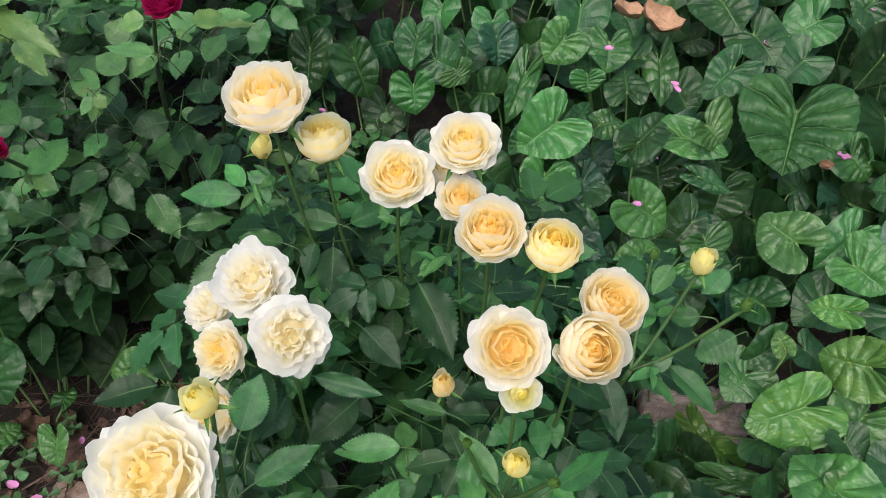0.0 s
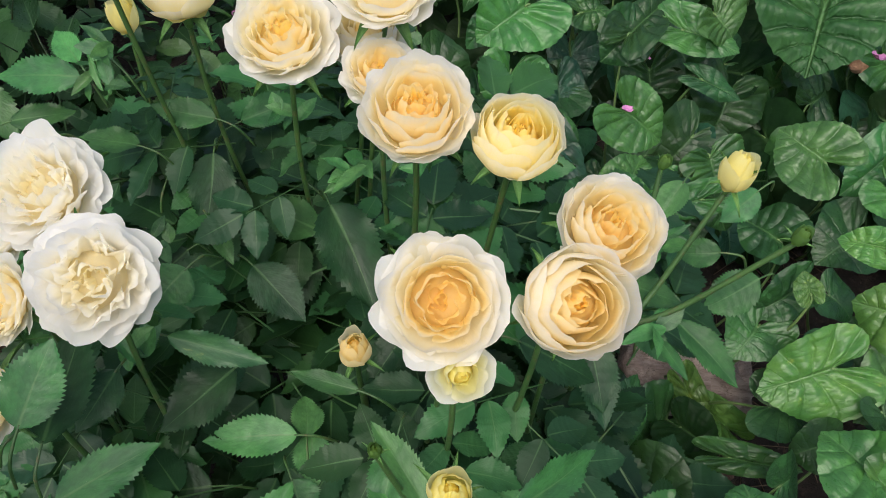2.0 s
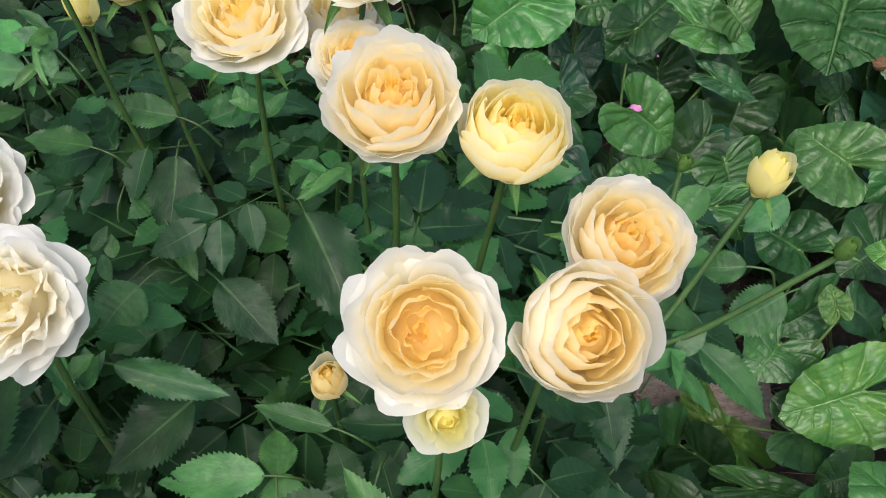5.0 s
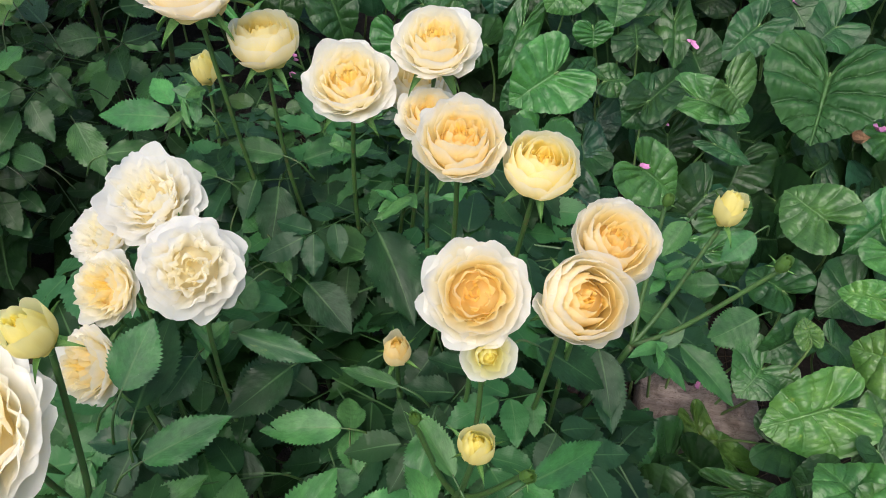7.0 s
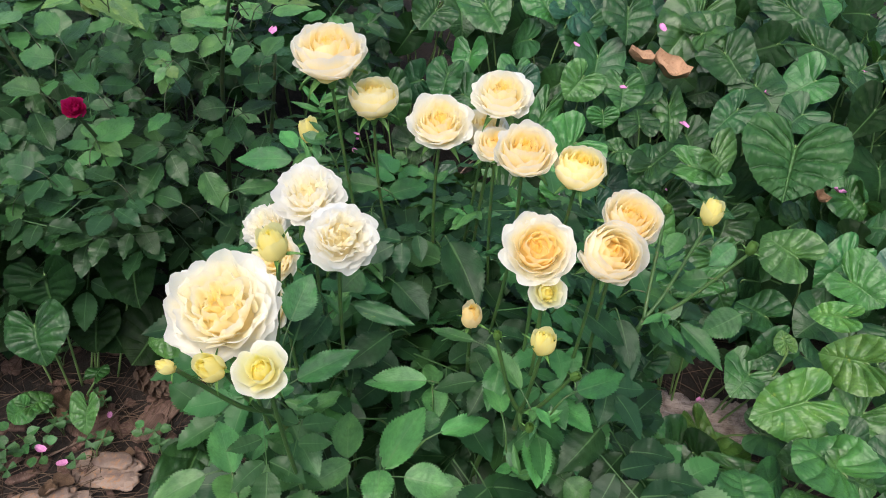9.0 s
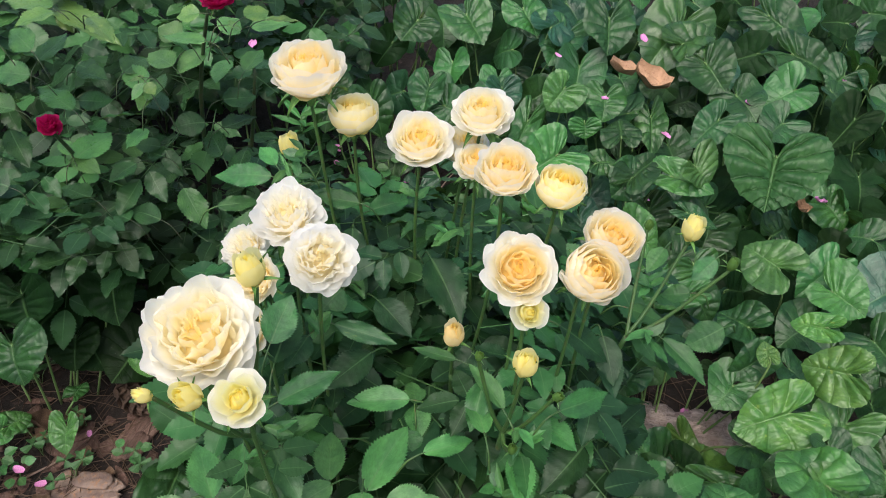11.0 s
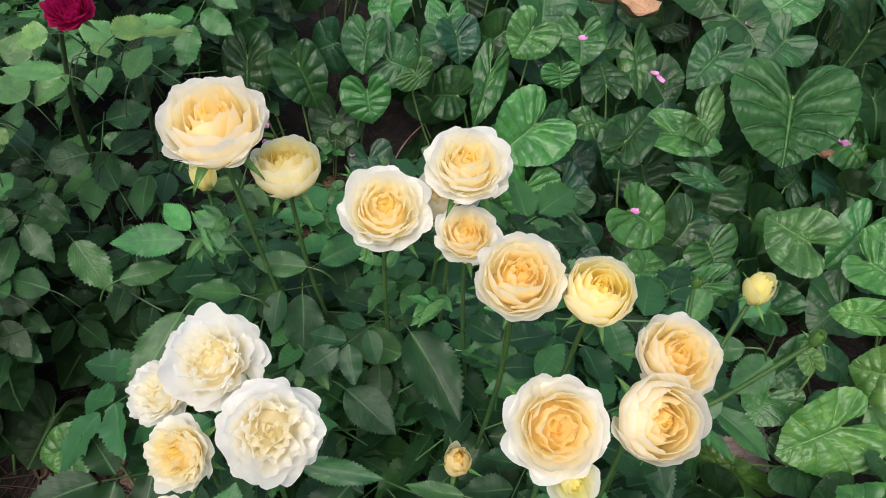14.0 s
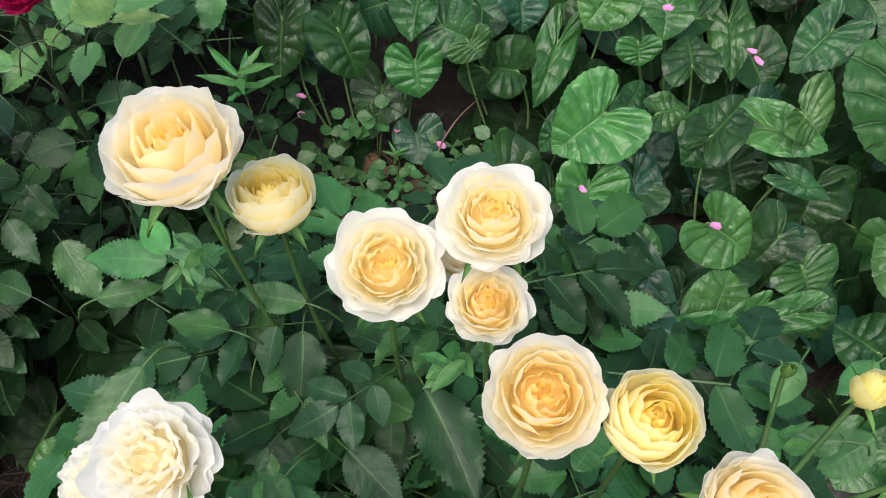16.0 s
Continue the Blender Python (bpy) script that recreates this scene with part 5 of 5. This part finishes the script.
petal_fleck("fallen_petal", (0.189, 1.154, 0.300), 0.013, 67, 21, PINK, "fallen pink petal lying among the leaves", "petal", "fallen pink petals")
petal_fleck("fallen_petal", (0.259, 1.041, 0.285), 0.016, 134, 12, PINK, "fallen pink petal lying among the leaves", "petal", "fallen pink petals")
petal_fleck("fallen_petal", (0.329, 1.144, 0.345), 0.017, 21, 23, PINK, "fallen pink petal lying among the leaves", "petal", "fallen pink petals")
petal_fleck("fallen_petal", (0.519, 1.078, 0.265), 0.020, 88, 14, PINK, "fallen pink petal lying among the leaves", "petal", "fallen pink petals")
petal_fleck("fallen_petal", (0.591, 0.875, 0.215), 0.027, 155, 25, PINK, "fallen pink petal lying among the leaves", "petal", "fallen pink petals")
petal_fleck("fallen_petal", (-0.191, 1.027, 0.140), 0.013, 42, 16, PINK, "fallen pink petal lying among the leaves", "petal", "fallen pink petals")
petal_fleck("fallen_petal", (-0.191, 1.051, 0.150), 0.011, 109, 27, PINK, "fallen pink petal lying among the leaves", "petal", "fallen pink petals")
petal_fleck("fallen_petal", (-0.008, 1.062, 0.060), 0.014, 176, 18, PINK, "fallen pink petal lying among the leaves", "petal", "fallen pink petals")
petal_fleck("fallen_petal", (0.356, 0.976, 0.260), 0.014, 63, 29, PINK, "fallen pink petal lying among the leaves", "petal", "fallen pink petals")
petal_fleck("fallen_petal", (-0.522, 0.443, 0.022), 0.015, 130, 20, PINK, "fallen pink petal lying among the leaves", "petal", "fallen pink petals")
petal_fleck("fallen_petal", (-0.486, 0.527, 0.020), 0.010, 17, 11, PINK, "fallen pink petal lying among the leaves", "petal", "fallen pink petals")
petal_fleck("fallen_petal", (-0.555, 0.459, 0.030), 0.015, 84, 22, PINK, "fallen pink petal lying among the leaves", "petal", "fallen pink petals")
petal_fleck("fallen_petal", (0.364, 0.602, 0.020), 0.016, 151, 13, PINK, "fallen pink petal lying among the leaves", "petal", "fallen pink petals")
petal_fleck("fallen_petal", (0.140, 0.814, 0.235), 0.010, 38, 24, PINK, "fallen pink petal lying among the leaves", "petal", "fallen pink petals")
petal_fleck("fallen_petal", (0.262, 0.746, 0.255), 0.013, 105, 15, PINK, "fallen pink petal lying among the leaves", "petal", "fallen pink petals")
petal_fleck("fallen_petal", (-0.069, 1.032, 0.100), 0.013, 172, 26, PINK, "fallen pink petal lying among the leaves", "petal", "fallen pink petals")
petal_fleck("fallen_petal", (-0.011, 1.014, 0.090), 0.014, 59, 17, PINK, "fallen pink petal lying among the leaves", "petal", "fallen pink petals")
petal_fleck("fallen_petal", (-0.186, 1.021, 0.180), 0.013, 126, 28, PINK, "fallen pink petal lying among the leaves", "petal", "fallen pink petals")
petal_fleck("fallen_petal", (-0.213, 0.691, 0.250), 0.014, 13, 19, PINK, "fallen pink petal lying among the leaves", "petal", "fallen pink petals")
petal_fleck("fallen_petal", (0.369, 1.026, 0.230), 0.013, 80, 10, PINK, "fallen pink petal lying among the leaves", "petal", "fallen pink petals")
petal_fleck("fallen_petal", (0.711, 1.164, 0.270), 0.012, 147, 21, PINK, "fallen pink petal lying among the leaves", "petal", "fallen pink petals")
petal_fleck("fallen_petal", (0.339, 0.933, 0.160), 0.006, 34, 12, PINK, "fallen pink petal lying among the leaves", "petal", "fallen pink petals")
petal_fleck("dry_leaf", (0.290, 1.103, 0.305), 0.045, 80, 20, DRY, "curled tan dry leaf lying on the ground cover", "dry leaf", bend=0.9, rough=0.22)
petal_fleck("dry_leaf", (0.345, 1.104, 0.285), 0.066, 62, 15, DRY, "curled tan dry leaf lying on the ground cover", "dry leaf", bend=0.9, rough=0.22)
petal_fleck("dry_leaf", (0.564, 0.879, 0.200), 0.030, 30, 15, DRY, "small crumpled brown dry leaf", "dry leaf", bend=1.2, rough=0.2)

# ---- twigs and small weeds ----
def twig(points, thick, label="bent dry brown twig lying on the soil"):
    ob = put("twig", tube("twig", points, [thick * (1 - 0.6 * i / (len(points) - 1)) for i in range(len(points))], TWIG, 6), Matrix())
    return tagged(ob, label, "twig")


twig([(0.02, 0.88, 0.06), (0.00, 0.94, 0.075), (-0.015, 0.985, 0.10), (0.01, 1.03, 0.12), (0.05, 1.07, 0.13)], 0.0022)
twig([(-0.02, 0.93, 0.045), (-0.01, 0.965, 0.085), (-0.045, 1.0, 0.09)], 0.0015)
twig([(0.06, 0.95, 0.05), (0.01, 0.99, 0.07), (-0.03, 1.02, 0.065), (-0.08, 1.03, 0.07)], 0.0018)
twig([(-0.10, 0.90, 0.04), (-0.05, 0.94, 0.06), (-0.02, 0.99, 0.06)], 0.0014)
twig([(-0.55, 0.46, 0.012), (-0.50, 0.50, 0.016), (-0.47, 0.56, 0.014)], 0.0016)
for n in range(22):
    x, y = (chips.uniform(-0.16, 0.10), chips.uniform(0.84, 1.05)) if n < 14 else (chips.uniform(-0.62, -0.34), chips.uniform(0.38, 0.58))
    petal_fleck("dry_leaf", (x, y, ground_height(x, y) + 0.012), chips.uniform(0.022, 0.042), chips.uniform(0, 360), chips.uniform(-10, 25), LITTER, "small curled brown dead leaf on the soil", "dry leaf", "leaf litter", 0.9, 0.2)
arch = tube("arched_stalk", [(-0.50, 0.68, 0.0), (-0.47, 0.71, 0.12), (-0.431, 0.712, 0.164), (-0.395, 0.69, 0.14), (-0.375, 0.665, 0.05), (-0.372, 0.66, 0.0)], [0.0022] * 6, PETIOLE, 6)
tagged(put("arched_stalk", arch, Matrix()), "pale green stalk arching over the soil", "stalk")


def clover_leaf():
    def at(i, j):
        t, s = i / 4, j / 2 - 1
        w = 0.42 * t ** 0.7
        return (s * w, t * (1 - 0.15 * abs(s) ** 2) - 0.12 * (1 - abs(s)) * (t > 0.9), 0.18 * abs(s) * t - 0.1 * t * t), (s, t)
    return grid_mesh("clover_leaflet", 5, 5, at, CLOVER)


CLOVER_LEAF = clover_leaf()
weeds = random.Random(6)


def clover(x, y, h):
    plant = empty("clover", (x, y, ground_height(x, y)), "small three-leaved clover growing in the soil", "clover", "clover")
    for n in range(weeds.randrange(3, 6)):
        a, r = weeds.uniform(0, 6.28), weeds.uniform(0.005, 0.03)
        top = Vector((x + r * math.cos(a), y + r * math.sin(a), ground_height(x, y) + h * weeds.uniform(0.6, 1.1)))
        put("stalk", tube("clover_stalk", [(x, y, ground_height(x, y) - 0.003), (x + 0.3 * r * math.cos(a), y + 0.3 * r * math.sin(a), top.z * 0.6), top], [0.0006] * 3, PETIOLE, 4), Matrix(), plant)
        spin, size = weeds.uniform(0, 6.28), weeds.uniform(0.010, 0.017)
        for k in range(3):
            put("leaf", CLOVER_LEAF, Matrix.Translation(top) @ Matrix.Rotation(spin + k * 2.094, 4, "Z") @ pose(0, 0, 0, weeds.uniform(-15, 10)) @ Matrix.Diagonal((size, size, size, 1)), plant)


for n in range(46):
    if n < 20:
        clover(weeds.uniform(-0.62, -0.28), weeds.uniform(0.42, 0.78), 0.04)
    else:
        clover(weeds.uniform(-0.22, 0.10), weeds.uniform(0.70, 1.0), 0.06)


def seedling(top, count, size, narrow):
    """A weed: a thin upright stalk with small leaves up to its top."""
    x, y = top[0], top[1]
    g = ground_height(x, y)
    plant = empty("weed", (x, y, g), "pale green sprout with narrow pointed leaves" if narrow else "small weed with round dark green leaves", "weed", "weeds")
    put("stalk", tube("weed_stalk", [(x, y, g - 0.003), (x + 0.004, y + 0.003, 0.5 * (g + top[2])), tuple(top)], [0.0012, 0.001, 0.0008], PETIOLE, 5), Matrix(), plant)
    for n in range(count):
        a = radians(137.5 * n + weeds.uniform(-20, 20))
        q = Vector((x, y, top[2] - (0.5 if not narrow else 0.15) * (top[2] - g) * n / count))
        d = Vector((math.cos(a), math.sin(a), 0.55 if narrow else weeds.uniform(-0.1, 0.3))).normalized()
        q = q + d * (0 if narrow else weeds.uniform(0.004, 0.02))
        put("leaf", (LEAFLETS["L"] if narrow else RED_LEAFLETS["M"])[n % 4], blade_pose(q, q + d * size, size * (0.22 if narrow else 0.85), weeds.uniform(-20, 20)), plant)


seedling((-0.129, 1.035, 0.130), 9, 0.022, False)
seedling((-0.102, 1.045, 0.140), 8, 0.024, False)
seedling((-0.153, 1.014, 0.110), 8, 0.020, False)
seedling((-0.113, 0.943, 0.100), 9, 0.022, False)
seedling((-0.171, 0.936, 0.100), 7, 0.020, False)
seedling((-0.071, 0.974, 0.090), 7, 0.018, False)
seedling((0.091, 0.871, 0.120), 7, 0.020, False)
seedling((0.043, 0.862, 0.100), 8, 0.018, False)
seedling((-0.235, 0.957, 0.280), 9, 0.050, True)
seedling((-0.014, 0.891, 0.100), 7, 0.020, False)
for n in range(16):
    seedling((weeds.uniform(-0.24, 0.06), weeds.uniform(0.84, 1.06), weeds.uniform(0.08, 0.15)), 7, weeds.uniform(0.018, 0.026), n % 5 == 0)
seedling((-0.412, 0.493, 0.040), 6, 0.016, False)
seedling((-0.562, 0.460, 0.035), 7, 0.016, False)
seedling((-0.589, 0.473, 0.040), 6, 0.018, False)


def far_cover():
    """The ground cover farther off and to the sides, past the leaves that can be told apart."""
    rnd = random.Random(77)
    verts, faces, uvs = [], [], []
    for n in range(900):
        a, r = rnd.uniform(0, 6.28), rnd.uniform(0.8, 2.4)
        x, y = 0.1 + 1.25 * r * math.cos(a), 1.6 + 0.95 * r * math.sin(a)
        if -1.4 < x < 1.65 and y < 2.35 or y < 0.7 + 0.3 * wob((x, y, 3), 1.2):
            continue
        me = rnd.choice(FAR_HEARTS)
        size = rnd.uniform(0.06, 0.09)
        m = pose(x, y, ground_height(x, y) + rnd.uniform(0.08, 0.24), rnd.uniform(-25, 10), rnd.uniform(-20, 20), rnd.uniform(0, 360)) @ Matrix.Diagonal((size, size, size, 1))
        k = len(verts)
        verts += [m @ v.co for v in me.vertices]
        faces += [tuple(k + i for i in p.vertices) for p in me.polygons]
        uvs += [tuple(q.uv) for q in me.uv_layers[0].data]
    me = bpy.data.meshes.new("far_ground_cover")
    me.from_pydata(verts, [], faces)
    lay = me.uv_layers.new(name="UVMap")
    for k, q in enumerate(uvs):
        lay.data[k].uv = q
    me.polygons.foreach_set("use_smooth", [True] * len(faces))
    me.materials.append(HEART_MAT["D"])
    tagged(put("far_ground_cover", me, Matrix()), "low green heart-leaved ground cover around the bed", "ground cover", kind="stuff")


far_cover()
